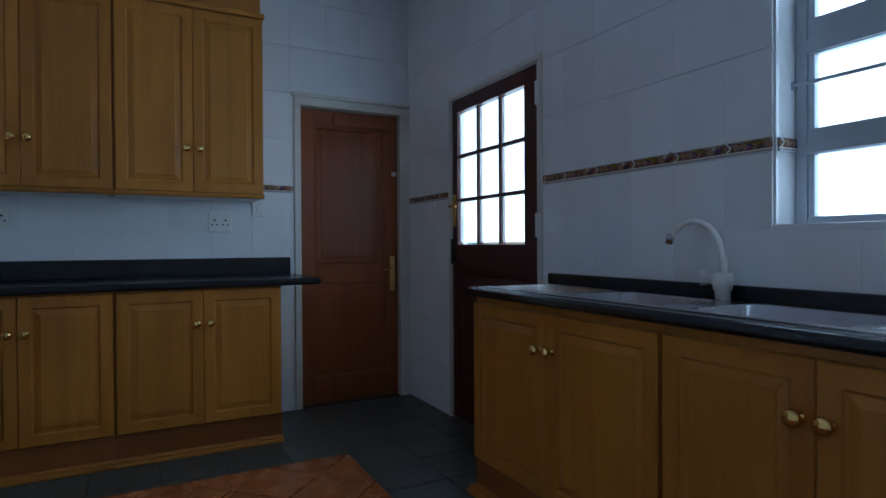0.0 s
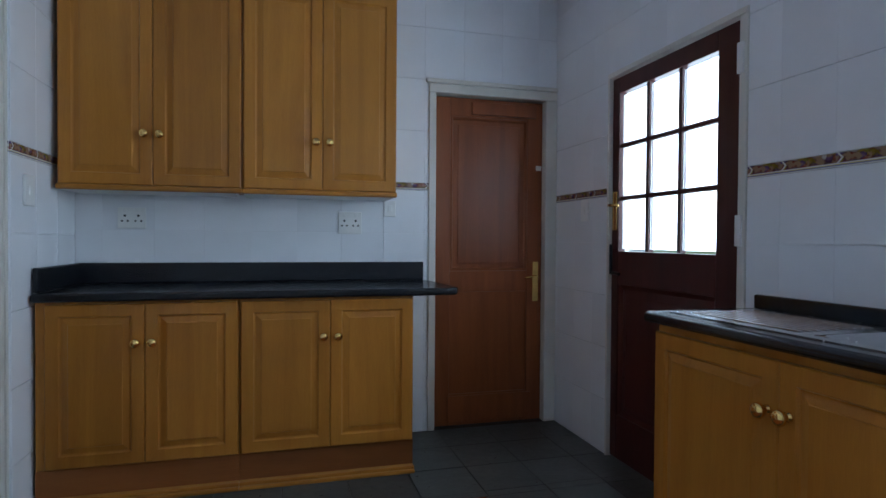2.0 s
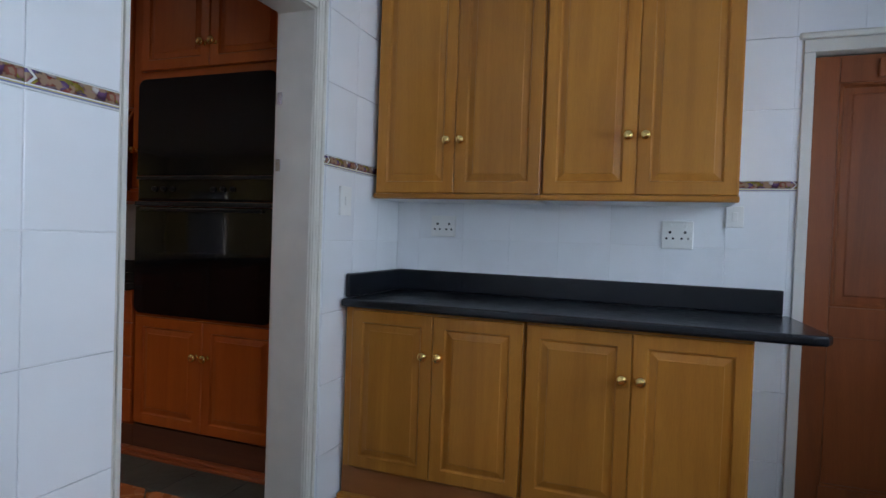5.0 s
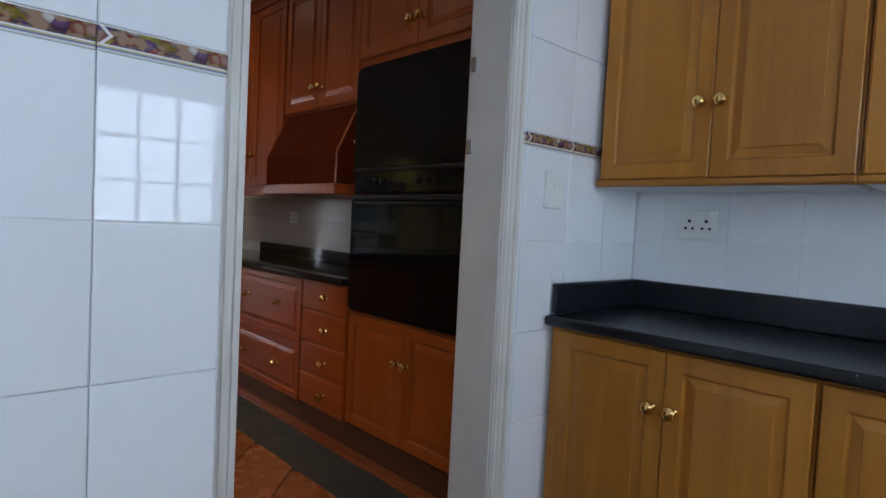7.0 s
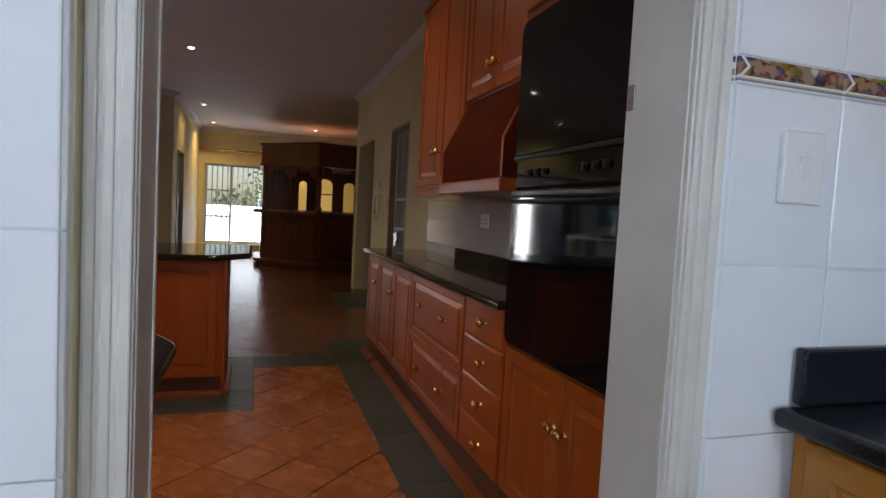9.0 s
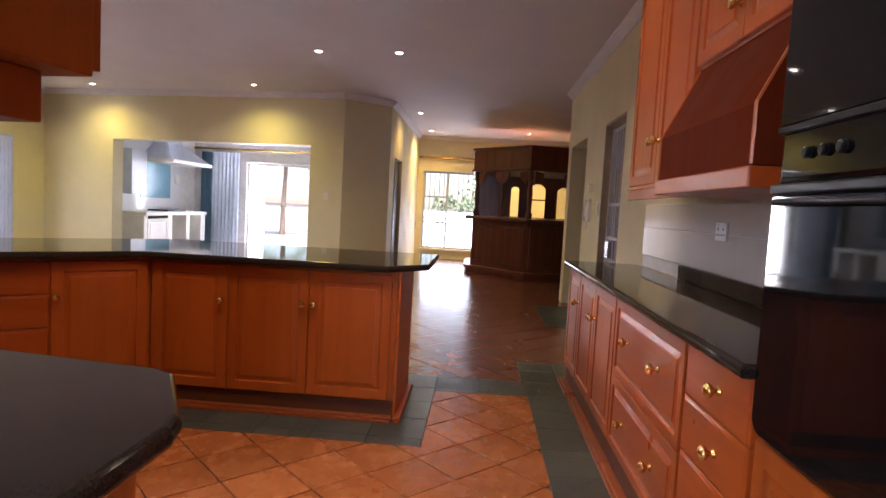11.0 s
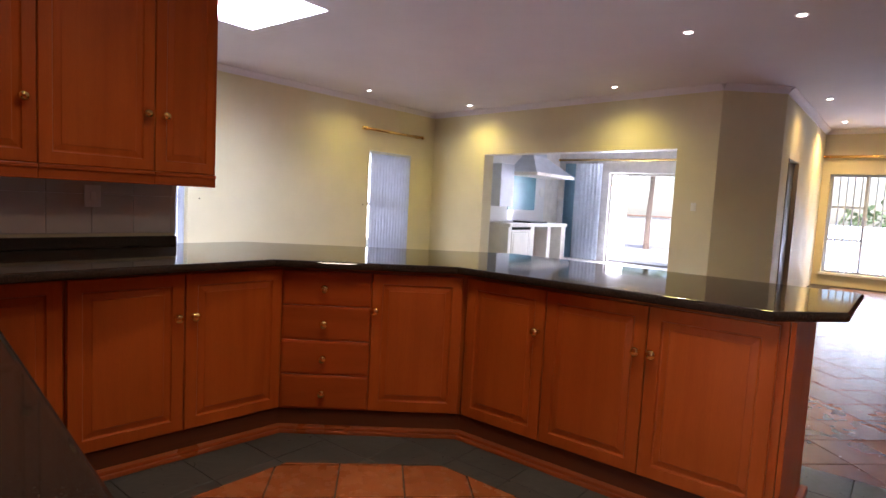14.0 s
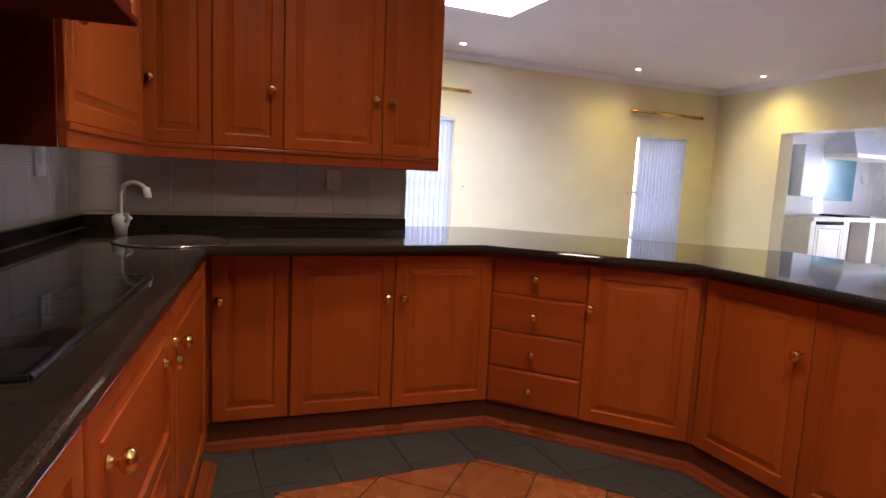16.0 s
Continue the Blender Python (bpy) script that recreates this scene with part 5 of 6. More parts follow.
# wall units over the sink run
G7 = "orange wall cabinets over the sink"
ux = [-1.172, -1.462, -1.780, -2.276, -2.600]
WZ0 = 1.296
for k, kx in enumerate((0.035, 0.262, 0.450, 0.042)):
    w = ux[k] - ux[k + 1]
    kcab("wall_cabinet", pose(ux[k], 0.050, 0, 0, 0, 180), w, 0.253, WZ0, 2.66, [("door", 0.001, w - 0.001, WZ0 + 0.008, 2.65, [(kx, 1.578)])], "wall cabinet with one tall panelled door", group=G7, rail=0.058, top=0.12)
# units on the hob wall: corner cabinet, hood, near cabinet
HU = HR @ pose(0, 0.28, 0)
cc = kcab("corner_wall_cabinet", HU @ pose(1.290, -0.018, 0), 0.925, 0.344, WZ0, 2.66, [("door", 0.004, 0.915, WZ0 + 0.008, 2.65, [(0.045, 1.578)])], "corner wall cabinet with one wide door", group=G7, rail=0.058, top=0.12)
# thin dark board puts the shade of this side into colour
part("side_board", a_box(-0.008, 0.0, WZ0 - 0.058, -0.0005, 0.344, 2.66, 0.001), M_HOODWOOD, cc, "cabinet side board, darkened for its shaded face")
wc = kcab("wall_cabinet", HU @ pose(-0.160, -0.018, 0), 0.382, 0.346, 1.39, 2.66, [("door", 0.006, 0.376, 1.40, 2.65, [(0.33, 1.63)])], "wall cabinet beside the hob hood", group=G7, top=0.12)
part("light_rail", a_box(0.045, 0.035, 1.323, 0.38, 0.32, 1.3895, 0.003), M_RED_X, wc)
kcab("hood_cabinet", HU @ pose(0.224, 0, 0), 1.056, 0.33, 2.051, 2.66, pair(0.006, 1.050, 2.06, 2.65, 2.15), "wall cabinet over the hob hood", group=G7, top=0.12)
canopy(HU @ pose(0.229, 0, 0), 1.05, 0.33, 1.555, 2.05, "dark brown wooden hood canopy over the hob", 0.022, 0.20, 0.03)
# added dark board: covers the bright wall with the shade below the hood
solid("hood_back_board", a_box(0.24, 0.585, 1.345, 1.275, 0.604, 2.05, 0.002), M_HOODWOOD, "dark board added on the wall for the shade under the hob hood", "panel", m=HR)
# tiles over the sink and hob worktops
spl = solid("splash_lining_south", a_box(-2.515, -0.2085, 0.976, -0.89, -0.2045, 1.30), M_GROUT, "tiled strip behind the sink", "wall tiles", "structure")
for i in range(9):
    for k in range(2):
        w = 0.20 if i < 8 else 0.03
        part("tile", tile_mesh(w, 0.20 if k == 0 else 0.12, M_TILE_K), None, spl, at=pose(-0.89 - 0.2 * i, -0.2046, 0.976 + 0.2 * k, 0, 0, 180))
spl = solid("splash_lining_east", a_box(0.06, 0.6065, 0.976, 2.66, 0.6115, 1.34), M_GROUT, "tiled strip behind the hob", "wall tiles", "structure", m=HR)
for i in range(13):
    for k in range(2):
        part("tile", tile_mesh(0.20, 0.20 if k == 0 else 0.16, M_TILE_K), None, spl, at=pose(0.06 + 0.2 * i, 0.6064, 0.976 + 0.2 * k))
socket(pose(-2.09, -0.213 + 0.016, 1.165, 0, 0, 180), "white single switch on tiled wall", False, 0.075, 0.11)
socket(HR @ pose(2.15, 0.599, 1.20), "white single switch on tiled wall", False, 0.10, 0.12)

# ---- ceiling spots ----
G8 = "recessed ceiling spots"
SPOTS = [(-6.75, 1.19, 42), (-6.69, 2.13, 42), (-10.80, 1.95, 40), (-13.17, 1.95, 150), (-12.95, 4.11, 340), (-8.86, -0.41, 54), (-9.36, -3.31, 54), (-7.57, -4.02, 36), (-4.69, -4.09, 22),
         # three spots over the kitchen, out of view, added to brighten its cabinets
         (-1.90, 1.45, 38), (-2.25, 2.65, 58), (-3.3, 3.45, 26)]
RING = mesh_of("ring", lathe([(0.033, -0.001), (0.050, -0.001), (0.050, -0.006), (0.043, -0.009), (0.034, -0.005), (0.033, -0.002)], 20), M_WHITE, True)
BULB = mesh_of("bulb", lathe([(0.032, -0.0015), (0.029, -0.004), (0.012, -0.007)], 16), M_LAMP, True)
for x, y, e in SPOTS:
    s = thing("ceiling_spot", pose(x, y, CEIL), "small recessed ceiling spot, switched on; unseen ones over the kitchen are added", "ceiling light", G8)
    part("ring", RING, None, s)
    part("bulb", BULB, None, s)
    lamp = new("spot_light", bpy.data.lights.new("spot_light", 'SPOT'))
    lamp.data.energy, lamp.data.color, lamp.data.spot_size, lamp.data.spot_blend, lamp.data.shadow_soft_size = e, (1.0, 0.85, 0.56) if x > -4 else ((1.0, 0.70, 0.25) if x < -10 else (1.0, 0.87, 0.24)), radians(150), 1.0, 0.16
    lamp.matrix_world = look((x, y, CEIL - 0.02), (x, y + 0.0001, 0))


# ---- dining room ----
def curtain_rod(m, length, label):
    root = thing("curtain_rod", m, label, "curtain rod")
    part("rod", tube([(0, 0, 0), (length, 0, 0)], 0.026, 10), M_BRASS, root, smooth=True)
    for x in (0.10, length - 0.10):
        part("bracket", a_box(x - 0.012, 0.0, -0.03, x + 0.012, 0.075, 0.03, 0.003), M_BRASS, root)
    for x, s in ((0, -1), (length, 1)):
        part("finial", tube([(x, 0, 0), (x + s * 0.012, 0, 0), (x + s * 0.03, 0, 0), (x + s * 0.045, 0, 0)], [0.027, 0.036, 0.034, 0.008], 10), M_BRASS, root, smooth=True)


curtain_rod(pose(-8.02, DS + 0.08, 2.43, 0, 0, 180), 1.53, "brass curtain rod above the window")
curtain_rod(pose(-3.75, DS + 0.08, 2.43, 0, 0, 180), 1.30, "brass curtain rod above the window")


def tall_window(name, m, w, z0, z1, slats, label, turn=14):
    """Window in a wall frame: opening from own x = 0 to w; vertical blind on the room side."""
    root = thing(name, m, label, "window", kind="structure")
    for q in ((0, z0, 0.045, z1), (w - 0.045, z0, w, z1)):
        part("window_frame", a_box(q[0] + 0.001, 0.10, q[1] + 0.001, q[2] - 0.001, 0.15, q[3] - 0.001, 0.004), M_ALU, root)
    for a, b in ((z0, z0 + 0.045), ((z0 + z1) * 0.5, (z0 + z1) * 0.5 + 0.05), (z1 - 0.045, z1)):
        part("transom", a_box(0.045, 0.10, a + 0.001, w - 0.045, 0.15, b - 0.001, 0.004), M_ALU, root)
    p = part("pane", a_box(0.045, 0.122, z0 + 0.045, w - 0.045, 0.127, z1 - 0.045), M_GLASS, root)
    p.visible_shadow = False
    for k in range(7):
        z = z0 + (k + 1) * (z1 - z0) / 8
        part("burglar_bar", tube([(0.02, 0.08, z), (w - 0.02, 0.08, z)], 0.007, 6), M_ALU, root)
    bl = thing("vertical_blind", m @ pose(0, -0.02, 0), "pale blue-grey vertical blind hanging in the window", "blind", "vertical blinds")
    part("head_rail", a_box(0.02, 0.02, z1 - 0.05, w - 0.005, 0.06, z1 - 0.006, 0.003), M_ALU, bl)
    me = None
    x = slats[0]
    while x < slats[1]:
        if me is None:
            b = bmesh.new()
            ring = []
            for kk in range(5):
                u = -0.042 + 0.021 * kk
                ring.append((u, 0.013 * (1 - (u / 0.042) ** 2)))
            for kk in range(4):
                (a0, b0), (a1, b1) = ring[kk], ring[kk + 1]
                vs = [b.verts.new(c) for c in ((a0, b0, z0 + 0.03), (a1, b1, z0 + 0.03), (a1, b1, z1 - 0.05), (a0, b0, z1 - 0.05))]
                b.faces.new(vs)
            bmesh.ops.remove_doubles(b, verts=b.verts, dist=0.0001)
            bmesh.ops.solidify(b, geom=b.faces[:], thickness=0.002)
            me = mesh_of("slat", b, M_BLIND)
        part("slat", me, None, bl, at=pose(x, 0.04, 0, 0, 0, turn))
        x += 0.078
    return root


tall_window("window_2", pose(-8.24, DS, 0, 0, 0, 180), 1.10, 0.10, 2.07, (0.12, 1.06), "tall window with burglar bars and a vertical blind", -30)
tall_window("window_3", pose(-4.05, DS, 0, 0, 0, 180), 0.85, 0.10, 2.06, (0.05, 0.80), "tall window with burglar bars and a vertical blind")
WM = pose(WA.x, WA.y, 0, 0, 0, W_RZ)
socket(WM @ pose(wd.length - 0.26, -0.002, 1.325), "white light switch on cream wall", False, 0.075, 0.115)
op = thing("opening_trim", WM, "plain plastered edge of the wide opening", "trim", kind="structure")
part("edge", a_box(1.42, -0.012, 2.118, 5.08, 0.25, 2.129, 0.003), M_TRIM, op)

# ---- passage side of the oven wall ----
ic = thing("intercom", pose(-6.62, KN - 0.001, 1.24), "white wall intercom handset beside the doorway", "intercom")
part("base", a_box(-0.05, -0.035, -0.06, 0.05, 0, 0.19, 0.006), M_WHITE, ic)
part("handset", tube([(-0.022, -0.050, -0.05), (-0.022, -0.064, 0.0), (-0.022, -0.064, 0.11), (-0.022, -0.050, 0.17)], [0.020, 0.014, 0.014, 0.020], 8), M_WHITE, ic, smooth=True)
part("cord", tube([(-0.022, -0.05, -0.05), (0.0, -0.045, -0.15), (0.035, -0.035, -0.14), (0.035, -0.02, -0.055)], 0.005, 6), M_WHITE, ic)
part("sounder", a_box(-0.045, -0.035, 0.26, 0.04, 0, 0.36, 0.005), M_WHITE, ic)
socket(pose(-6.20, KN - 0.001, 1.33), "white double light switch on cream wall", False, 0.085, 0.14)
sg = thing("security_gate", pose(-6.06, KN + 0.06, 0), "grey steel security gate in the passage opening", "gate")
for x in (0.03, 0.76):
    part("gate_post", a_box(x, 0, 0.02, x + 0.045, 0.04, 2.12, 0.004), M_ALU, sg)
for z in (0.05, 0.80, 1.02, 1.35, 2.08):
    part("gate_rail", a_box(0.076, 0.008, z, 0.759, 0.032, z + 0.03, 0.003), M_ALU, sg)
for k in range(6):
    part("gate_bar", tube([(0.17 + k * 0.1, 0.02, 0.05), (0.17 + k * 0.1, 0.02, 2.10)], 0.008, 6), M_ALU, sg)
# plain panel added in place of the dark glass door behind the gate
part("backing_panel", a_box(0.08, 0.045, 0.06, 0.62, 0.055, 2.08), M_GATE, sg, "grey panel behind the bars, standing in for a glass door")
part("lock_box", a_box(0.10, -0.02, 0.84, 0.26, 0.05, 1.0, 0.004), M_STEEL, sg)
fr_ = thing("door_frame", pose(-6.10, KN, 0), "brown wooden frame of the passage opening", "door frame", kind="structure")
part("jamb", a_box(0.001, 0.0, 0, 0.028, 0.21, 2.165, 0.003), M_FRAME, fr_)
part("jamb", a_box(0.822, 0.0, 0, 0.849, 0.21, 2.165, 0.003), M_FRAME, fr_)
part("head", a_box(0.029, 0.0, 2.14, 0.821, 0.21, 2.168, 0.003), M_FRAME, fr_)
# added fill lamp below the passage ceiling; the passage has no window
lp = new("passage_fill_light", bpy.data.lights.new("passage_fill_light", 'AREA'))
lp.data.size, lp.data.energy, lp.data.color = 0.6, 12, (1.0, 0.92, 0.72)
lp.matrix_world = look((-5.0, 5.1, 2.7), (-5.4, 5.2, 0))

# dark doorway beside the pillar
dd = thing("door_3", pose(-10.33, 1.60, 0, 0, 0, 180), "dark grey door in a dim doorway", "door", kind="structure")
part("leaf", a_box(0.02, 0.06, 0.005, 0.87, 0.10, 2.06, 0.003), M_DARKDOOR, dd)
part("frame", a_box(0.002, 0.0, 0, 0.02, 0.19, 2.075, 0.002), M_FRAME, dd)
part("frame", a_box(0.872, 0.0, 0, 0.898, 0.19, 2.075, 0.002), M_FRAME, dd)

# ---- bar room ----
P0, P1, P2, P3 = (-11.55, 3.00), (-10.55, 4.00), (-11.05, 5.60), (-12.9, 5.60)
bar = thing("bar_counter", pose(0, 0, 0), "dark mahogany corner bar with canopy, ledge and arched back", "bar")
cx_, cy_ = -11.7, 4.3


def grow(pts, k):
    return [(x + (x - cx_) * k, y + (y - cy_) * k) for x, y in pts]


BP = [P0, P1, P2, P3, (-12.9, 3.00)]
part("plinth", slab(grow(BP, 0.05), 0.0, 0.10, 0.012), M_BAR, bar)
part("base", slab(BP, 0.10, 1.06), M_BAR, bar)
part("foot_rail_ledge", slab(grow(BP, 0.10), 0.10, 0.16, 0.012), M_BAR, bar)
part("ledge", slab(grow(BP, 0.11), 1.06, 1.125, 0.016), M_BAR, bar)
part("elbow_rail", slab(grow(BP, 0.125), 1.075, 1.10, 0.01), M_BAR, bar)
part("canopy", slab(grow(BP, 0.02), 2.00, 2.40, 0.01), M_BAR, bar)
part("canopy_moulding", slab(grow(BP, 0.05), 2.385, 2.435, 0.014), M_BAR, bar)
part("canopy_moulding", slab(grow(BP, 0.045), 1.985, 2.03, 0.012), M_BAR, bar)


def lerp(a, b, s):
    return (a[0] + (b[0] - a[0]) * s, a[1] + (b[1] - a[1]) * s)


for p in (P0, P1, P2):
    q = lerp(p, (cx_, cy_), 0.05)
    part("post", lathe([(0.06, 1.12), (0.06, 1.22), (0.035, 1.25), (0.045, 1.45), (0.05, 1.6), (0.035, 1.75), (0.035, 1.80), (0.06, 1.83), (0.06, 1.99)], 12), M_BAR, bar, at=pose(q[0], q[1], 0), smooth=True)
for a, b in ((P0, P1), (P1, P2)):
    L = math.hypot(b[0] - a[0], b[1] - a[1])
    rz = math.degrees(math.atan2(b[1] - a[1], b[0] - a[0]))
    fm = pose(a[0], a[1], 0, 0, 0, rz)
    n = 2 if L > 1.5 else 1
    for i in range(n):
        u0, u1 = L * i / n + 0.05, L * (i + 1) / n - 0.05
        part("base_panel", loops(bmesh.new(), [(u0, 0.22, u1, 0.98, -0.001), (u0, 0.22, u1, 0.98, -0.022), (u0 + 0.05, 0.27, u1 - 0.05, 0.93, -0.022), (u0 + 0.06, 0.28, u1 - 0.06, 0.92, -0.008)]), M_BAR, bar, at=fm)
    # brackets that make the arched heads between the posts
    for u, s in ((0.10, 1), (L - 0.10, -1), (L / 2, 1), (L / 2, -1)):
        bm = bmesh.new()
        pts = [(u, 1.99)] + [(u + s * 0.17 * math.sin(radians(9 * k)), 1.76 + 0.20 * (1 - math.cos(radians(9 * k))) ) for k in range(11)]
        f = bm.faces.new([bm.verts.new((x, 0.02, z)) for x, z in pts])
        r = bmesh.ops.extrude_face_region(bm, geom=[f])
        bmesh.ops.translate(bm, verts=[v for v in r["geom"] if isinstance(v, bmesh.types.BMVert)], vec=(0, 0.04, 0))
        part("bracket", bm, M_BAR, bar, at=fm)
    part("post", a_box(L / 2 - 0.03, 0.015, 1.126, L / 2 + 0.03, 0.075, 1.984, 0.006), M_BAR, bar, at=fm)


def arch_board(y0, y1, z0, z1, arches):
    """Board in the plane x = 0, with arched openings (y, half width, sill, spring)."""
    bm = bmesh.new()
    ys = [y0]
    for y, h, s, sp in arches:
        box(bm, -0.02, ys[-1], z0, 0.02, y - h, z1)
        box(bm, -0.02, y - h, z0, 0.02, y + h, s)
        n = 8
        for k in range(n):
            a0, a1 = math.pi * k / n, math.pi * (k + 1) / n
            ya, yb = y - h * math.cos(a0), y - h * math.cos(a1)
            zt = sp + 0.7 * h * min(math.sin(a0), math.sin(a1))
            box(bm, -0.02, min(ya, yb), zt, 0.02, max(ya, yb), z1)
        ys.append(y + h)
    box(bm, -0.02, ys[-1], z0, 0.02, y1, z1)
    return bm


part("back_board", arch_board(3.02, 5.58, 1.126, 1.984, [(3.86, 0.085, 1.14, 1.72), (4.337, 0.165, 1.14, 1.74), (4.87, 0.120, 1.14, 1.72)]), M_BAR, bar, at=pose(-12.55, 0, 0))
part("shelf", a_box(-12.54, 4.15, 1.50, -12.40, 4.52, 1.525), M_BAR, bar)
bw = thing("window_4", pose(-14.2, 1.72, 0, 0, 0, 90), "tall window with burglar bars and open vertical blinds in the bar room", "window", kind="structure")
for q in ((0, 0.05), (0.56, 0.61), (1.58, 1.63)):
    part("window_frame", a_box(q[0] + 0.001, 0.10, 0.251, q[1] - 0.001, 0.15, 2.119, 0.004), M_ALU, bw)
for z in (0.25, 0.86, 1.48, 2.075):
    part("transom", a_box(0.05, 0.10, z + 0.001, 0.56, 0.15, z + 0.044, 0.004), M_ALU, bw)
for z in (0.25, 2.075):
    part("transom", a_box(0.61, 0.10, z + 0.001, 1.58, 0.15, z + 0.044, 0.004), M_ALU, bw)
p = part("pane", a_box(0.05, 0.122, 0.29, 1.58, 0.126, 2.08), M_GLASS, bw)
p.visible_shadow = False
for k in range(14):
    part("burglar_bar", tube([(0.05 + k * 0.115, 0.07, 0.26), (0.05 + k * 0.115, 0.07, 2.11)], 0.009, 6), M_ALU, bw)
for k in range(5):
    part("slat", a_box(0.06 + k * 0.115, 0.03, 0.30, 0.064 + k * 0.115, 0.09, 2.08), M_BLIND, bw)
curtain_rod(pose(-14.10, 1.62, 2.44, 0, 0, 90), 1.9, "brass curtain rod above the bar room window")
part("window_sill", a_box(-0.03, -0.05, 0.20, 1.66, 0.10, 0.248, 0.006), M_TRIM, bw)

# ---- patio room ----
bq = thing("braai_counter", pose(-10.75, -3.84, 0), "white tiled built-in barbecue counter with cupboard", "counter")
part("slab", a_box(-2.45, 0, 0.78, 0, 0.66, 0.85, 0.006), M_TRIM, bq)
for x0, x1 in ((-0.12, 0.0), (-1.02, -0.86), (-1.75, -1.60), (-2.45, -2.25)):
    part("pier", a_box(x0, 0.02, 0, x1, 0.62, 0.779, 0.004), M_TRIM, bq)
part("cupboard_door", raised_front(0.72, 0.66), M_TRIM, bq, at=pose(-0.13, 0.60, 0.06, 0, 0, 180))
part("grid", a_box(-1.70, 0.12, 0.852, -0.95, 0.55, 0.885, 0.004), M_BLACK, bq, "black barbecue grid")
part("gap", a_box(-1.59, 0.04, 0.03, -1.03, 0.30, 0.72), M_BAR, bq)
st = solid("tiled_splashback", a_box(-13.2, -3.842, 0.86, -10.75, -3.83, 2.5), M_TILE, "white tiles behind the barbecue", "wall tiles", "structure")
solid("blue_splash_panel", a_box(-12.75, -3.829, 1.12, -11.60, -3.818, 1.95, 0.002), M_BLUE, "blue glass panel behind the barbecue", "panel")
solid("grey_wall_cupboard", a_box(-11.45, -3.829, 1.18, -10.95, -3.60, 2.06, 0.006), M_ALU, "grey shutter cupboard on the wall", "cupboard")
hd = thing("extractor_hood", pose(-12.35, -3.82, 0), "grey metal pyramid extractor hood with a white lip", "cooker hood")
bm = bmesh.new()
lo = [(-0.85, 0, 1.93), (0.80, 0, 1.93), (0.80, 0.70, 1.93), (-0.85, 0.70, 1.93)]
hi = [(-0.30, 0, 2.30), (0.28, 0, 2.30), (0.28, 0.30, 2.30), (-0.30, 0.30, 2.30)]
tp = [(-0.22, 0, 2.94), (0.20, 0, 2.94), (0.20, 0.26, 2.94), (-0.22, 0.26, 2.94)]
rr = [[bm.verts.new(c) for c in q] for q in (lo, hi, tp)]
for a, b in zip(rr, rr[1:]):
    for i in range(4):
        bm.faces.new((a[i], a[(i + 1) % 4], b[(i + 1) % 4], b[i]))
bm.faces.new(rr[0]); bm.faces.new(rr[-1])
part("cone", bm, M_ALU, hd)
part("lip", a_box(-0.88, 0, 1.86, 0.83, 0.73, 1.929, 0.005), M_TRIM, hd)
pl = solid("wall_plate", lathe([(0.11, 0), (0.11, 0.012), (0.06, 0.018)], 20, "y"), M_WHITE, "white decorative plate on the wall", "plate", m=pose(-13.05, -3.828, 1.55, 0, 0, 180))
sd = thing("sliding_door", pose(-13.9, -3.55, 0, 0, 0, 90), "white framed sliding patio door, half open", "door", kind="structure")
D0 = 1.0
for x in (D0, D0 + 3.49):
    part("stile", a_box(x, 0.08, 0.0, x + 0.055, 0.13, 2.07, 0.004), M_TRIM, sd)
part("head", a_box(D0 + 0.055, 0.08, 2.02, D0 + 3.49, 0.13, 2.075, 0.004), M_TRIM, sd)
p = part("pane", a_box(D0 + 0.056, 0.10, 0.06, D0 + 1.80, 0.105, 2.02), M_GLASS, sd)
p.visible_shadow = False


def curtain(m, w, z0, z1, material, label, folds):
    bm = bmesh.new()
    n = folds * 8
    lo_, hi_ = [], []
    for i in range(n + 1):
        x = w * i / n
        y = 0.035 * math.sin(2 * math.pi * i / 8) + 0.01 * math.sin(i * 0.7)
        lo_.append(bm.verts.new((x, y * 1.15, z0)))
        hi_.append(bm.verts.new((x, y, z1)))
    for i in range(n):
        bm.faces.new((lo_[i], lo_[i + 1], hi_[i + 1], hi_[i]))
    bmesh.ops.solidify(bm, geom=bm.faces[:], thickness=0.004)
    return solid("curtain", bm, material, label, "curtain", smooth=True, m=m)


curtain(pose(-13.78, -3.62, 0, 0, 0, 90), 0.27, 0.03, 2.28, M_CURTAIN, "blue curtain drawn aside at the patio door", 5)
curtain(pose(-13.76, -3.33, 0, 0, 0, 90), 0.66, 0.03, 2.28, M_SHEER, "pale sheer curtain at the patio door", 7)
curtain_rod(pose(-13.74, -3.75, 2.36, 0, 0, 90), 4.6, "brass curtain rod above the patio door")

# ---- outdoors ----
solid("ground", a_box(-120, -120, -0.30, 120, 120, -0.125), M_GRASS, "green lawn round the house", "ground", "structure")
solid("patio_paving", a_box(-23.7, -6, -0.124, -14.15, 8, -0.04), plain("paving", (0.55, 0.53, 0.50), 0.8, scale=2.0), "pale paved patio outside the doors", "paving", "structure")
solid("garden_wall_west", a_box(-24, -20, -0.13, -23.8, 20, 1.02), M_STUCCO, "white plastered garden wall", "wall", "structure")
solid("garden_wall_cap", a_box(-24.05, -20, 1.021, -23.75, 20, 1.07, 0.01), plain("clay_coping", (0.40, 0.24, 0.17), 0.7), "clay coping on the garden wall", "wall", "structure")
solid("garden_wall_south", a_box(-20, -9.2, -0.13, 6, -9.0, 1.8), M_STUCCO, "white plastered garden wall", "wall", "structure")
rnd = random.Random(7)


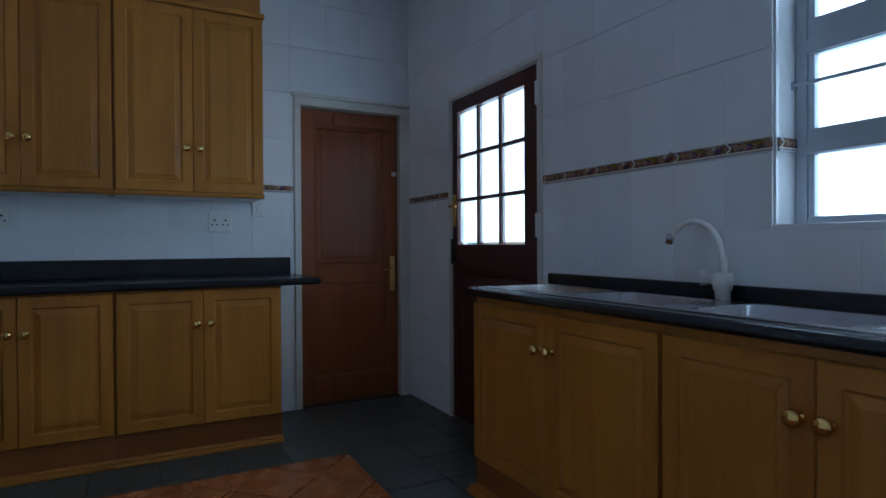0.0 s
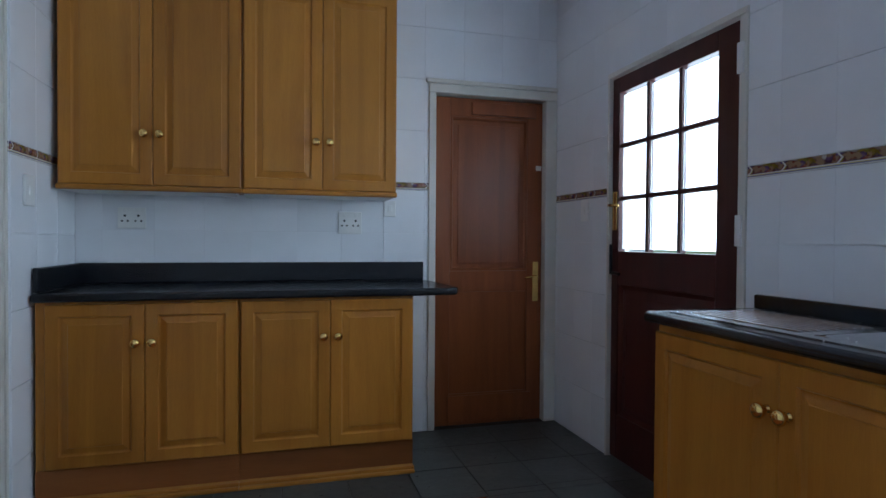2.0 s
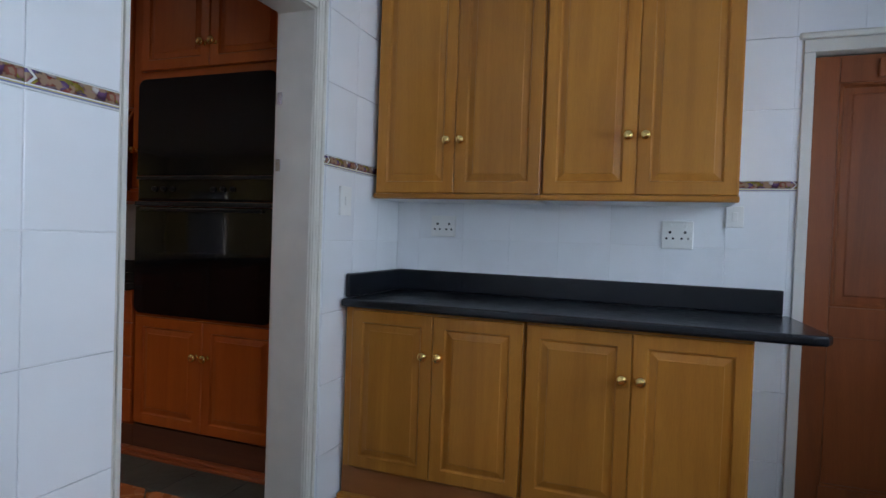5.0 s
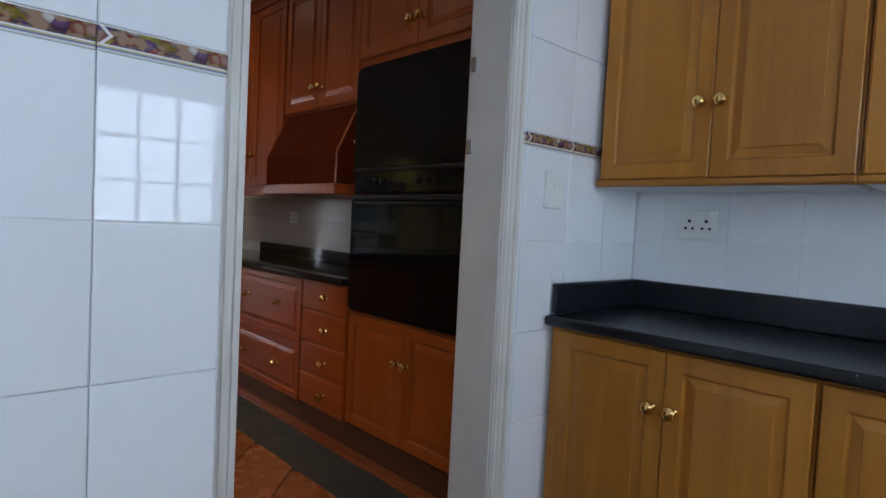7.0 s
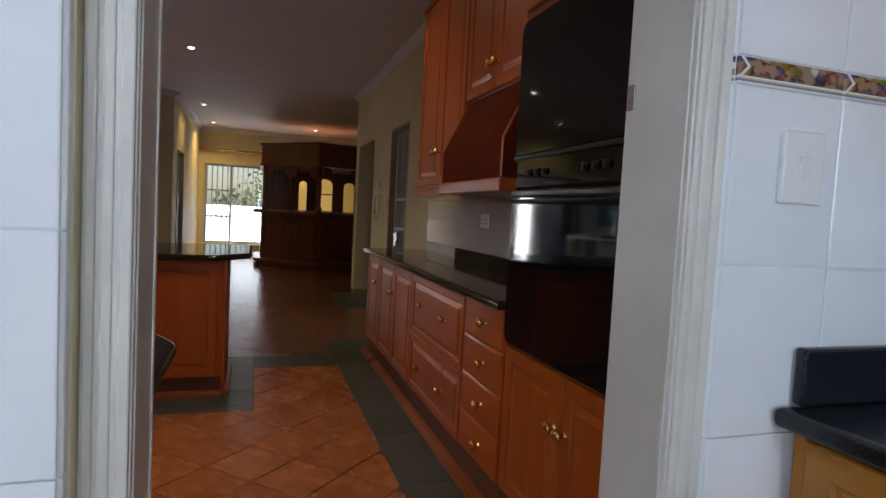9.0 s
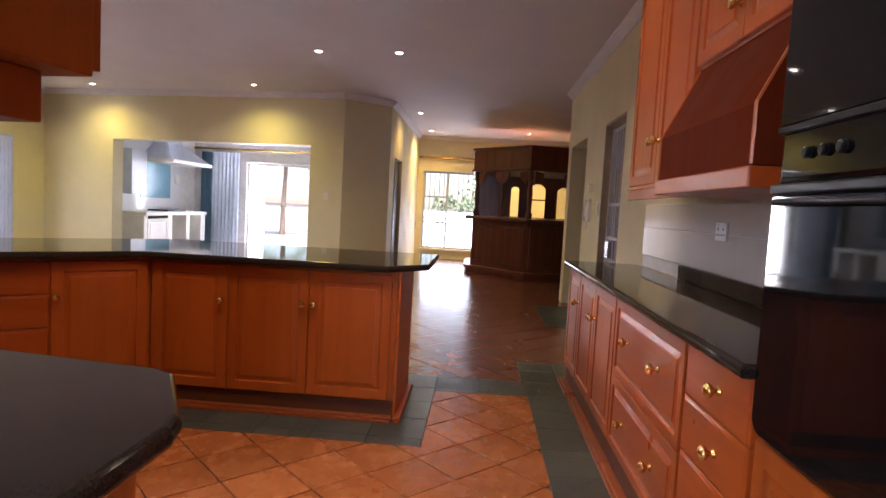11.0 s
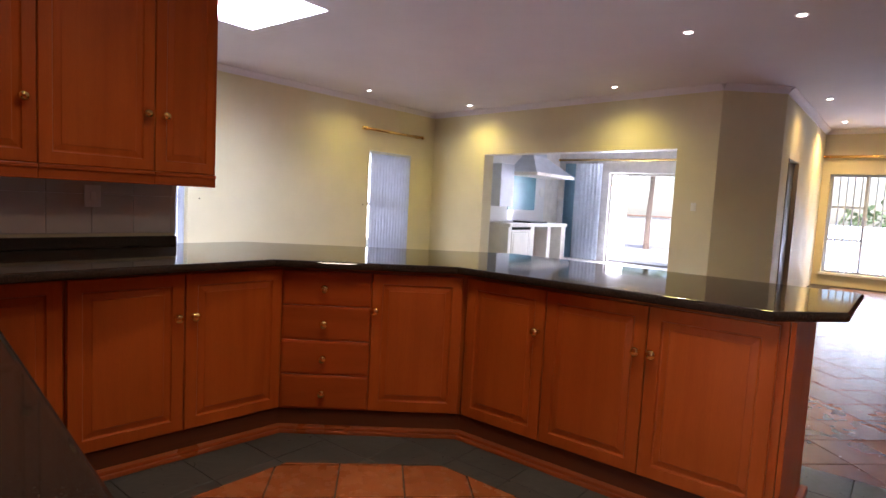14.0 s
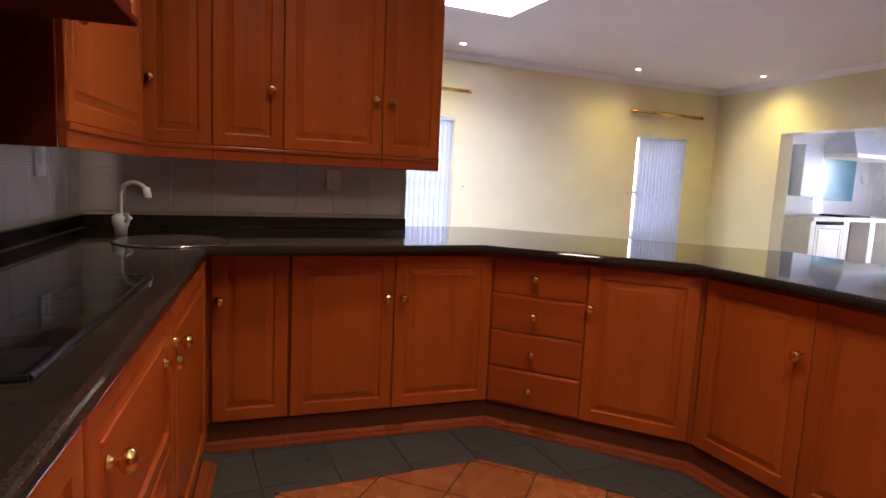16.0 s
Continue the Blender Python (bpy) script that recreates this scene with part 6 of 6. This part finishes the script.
def palm(x, y, h, label):
    root = thing("palm_tree", pose(x, y, -0.13), label, "tree")
    part("trunk", tube([(0, 0, 0), (0.05, 0.02, h * 0.4), (0.02, 0.06, h * 0.75), (0, 0.05, h)], [0.11, 0.085, 0.075, 0.10], 12), M_BARK, root)
    bm = bmesh.new()
    for i in range(22):
        a = i * 2.399
        up = rnd.uniform(-0.2, 0.9)
        prev = None
        for k in range(9):
            s = k / 8
            r = 1.5 * s
            c = Vector((math.cos(a) * r, 0.05 + math.sin(a) * r, h + up * s - 1.1 * s * s))
            if prev is not None:
                side = Vector((-math.sin(a), math.cos(a), 0))
                for sg_ in (-1, 1):
                    for q in (0.25, 0.75):
                        b0 = prev.lerp(c, q)
                        tip = b0 + side * sg_ * 0.34 * math.sin(math.pi * (0.15 + 0.8 * s)) + Vector((math.cos(a) * 0.16, math.sin(a) * 0.16, -0.10))
                        w = Vector((math.cos(a), math.sin(a), 0)) * 0.03
                        bm.faces.new([bm.verts.new(v) for v in (b0 - w, tip, b0 + w)])
            prev = c
    part("crown", bm, M_LEAF, root)


palm(-20.5, -3.9, 2.9, "tall palm tree beyond the patio")


def shrub(x, y, r, label):
    root = thing("garden_shrub", pose(x, y, -0.12), label, "shrub")
    part("trunk", tube([(0, 0, 0), (0.03, 0.02, r * 0.8)], [0.05, 0.03], 7), M_BARK, root)
    bm = bmesh.new()
    for i in range(420):
        d = Vector((rnd.gauss(0, 1), rnd.gauss(0, 1), rnd.gauss(0, 1))).normalized() * r * rnd.uniform(0.45, 1.0)
        c = Vector((d.x, d.y, r * 0.95 + d.z * 0.85))
        if c.z < 0.02:
            continue
        u = Vector((rnd.gauss(0, 1), rnd.gauss(0, 1), rnd.gauss(0, 1))).normalized() * 0.10
        v = u.cross(Vector((rnd.gauss(0, 1), rnd.gauss(0, 1), 1))).normalized() * 0.05
        bm.faces.new([bm.verts.new(q) for q in (c - u, c + v, c + u, c - v)])
    part("crown", bm, M_LEAF, root)


for x, y, r in ((-17.2, 2.6, 1.1), (-18.0, 4.0, 1.3), (-21.5, 3.6, 1.6)):
    shrub(x, y, r, "leafy green shrub in the garden")

# ---- small marks on the walls ----
solid("wall_hook", lathe([(0.010, 0), (0.010, 0.004), (0.004, 0.007), (0.004, 0.020), (0.008, 0.024), (0.003, 0.027)], 10, "y"), M_STEEL, "small metal hook on the white tiled wall", "hook", smooth=True, m=pose(EX - 0.001, 2.02, 1.44, 0, 0, -90))
for x in (-5.06, -8.12):
    solid("wall_plug", lathe([(0.011, 0), (0.011, 0.003), (0.005, 0.004)], 10, "y"), M_RUBBER, "small dark screw plug in the cream wall", "plug", m=pose(x, DS + 0.001, 1.09, 0, 0, 180), group="screw plugs in the dining wall")
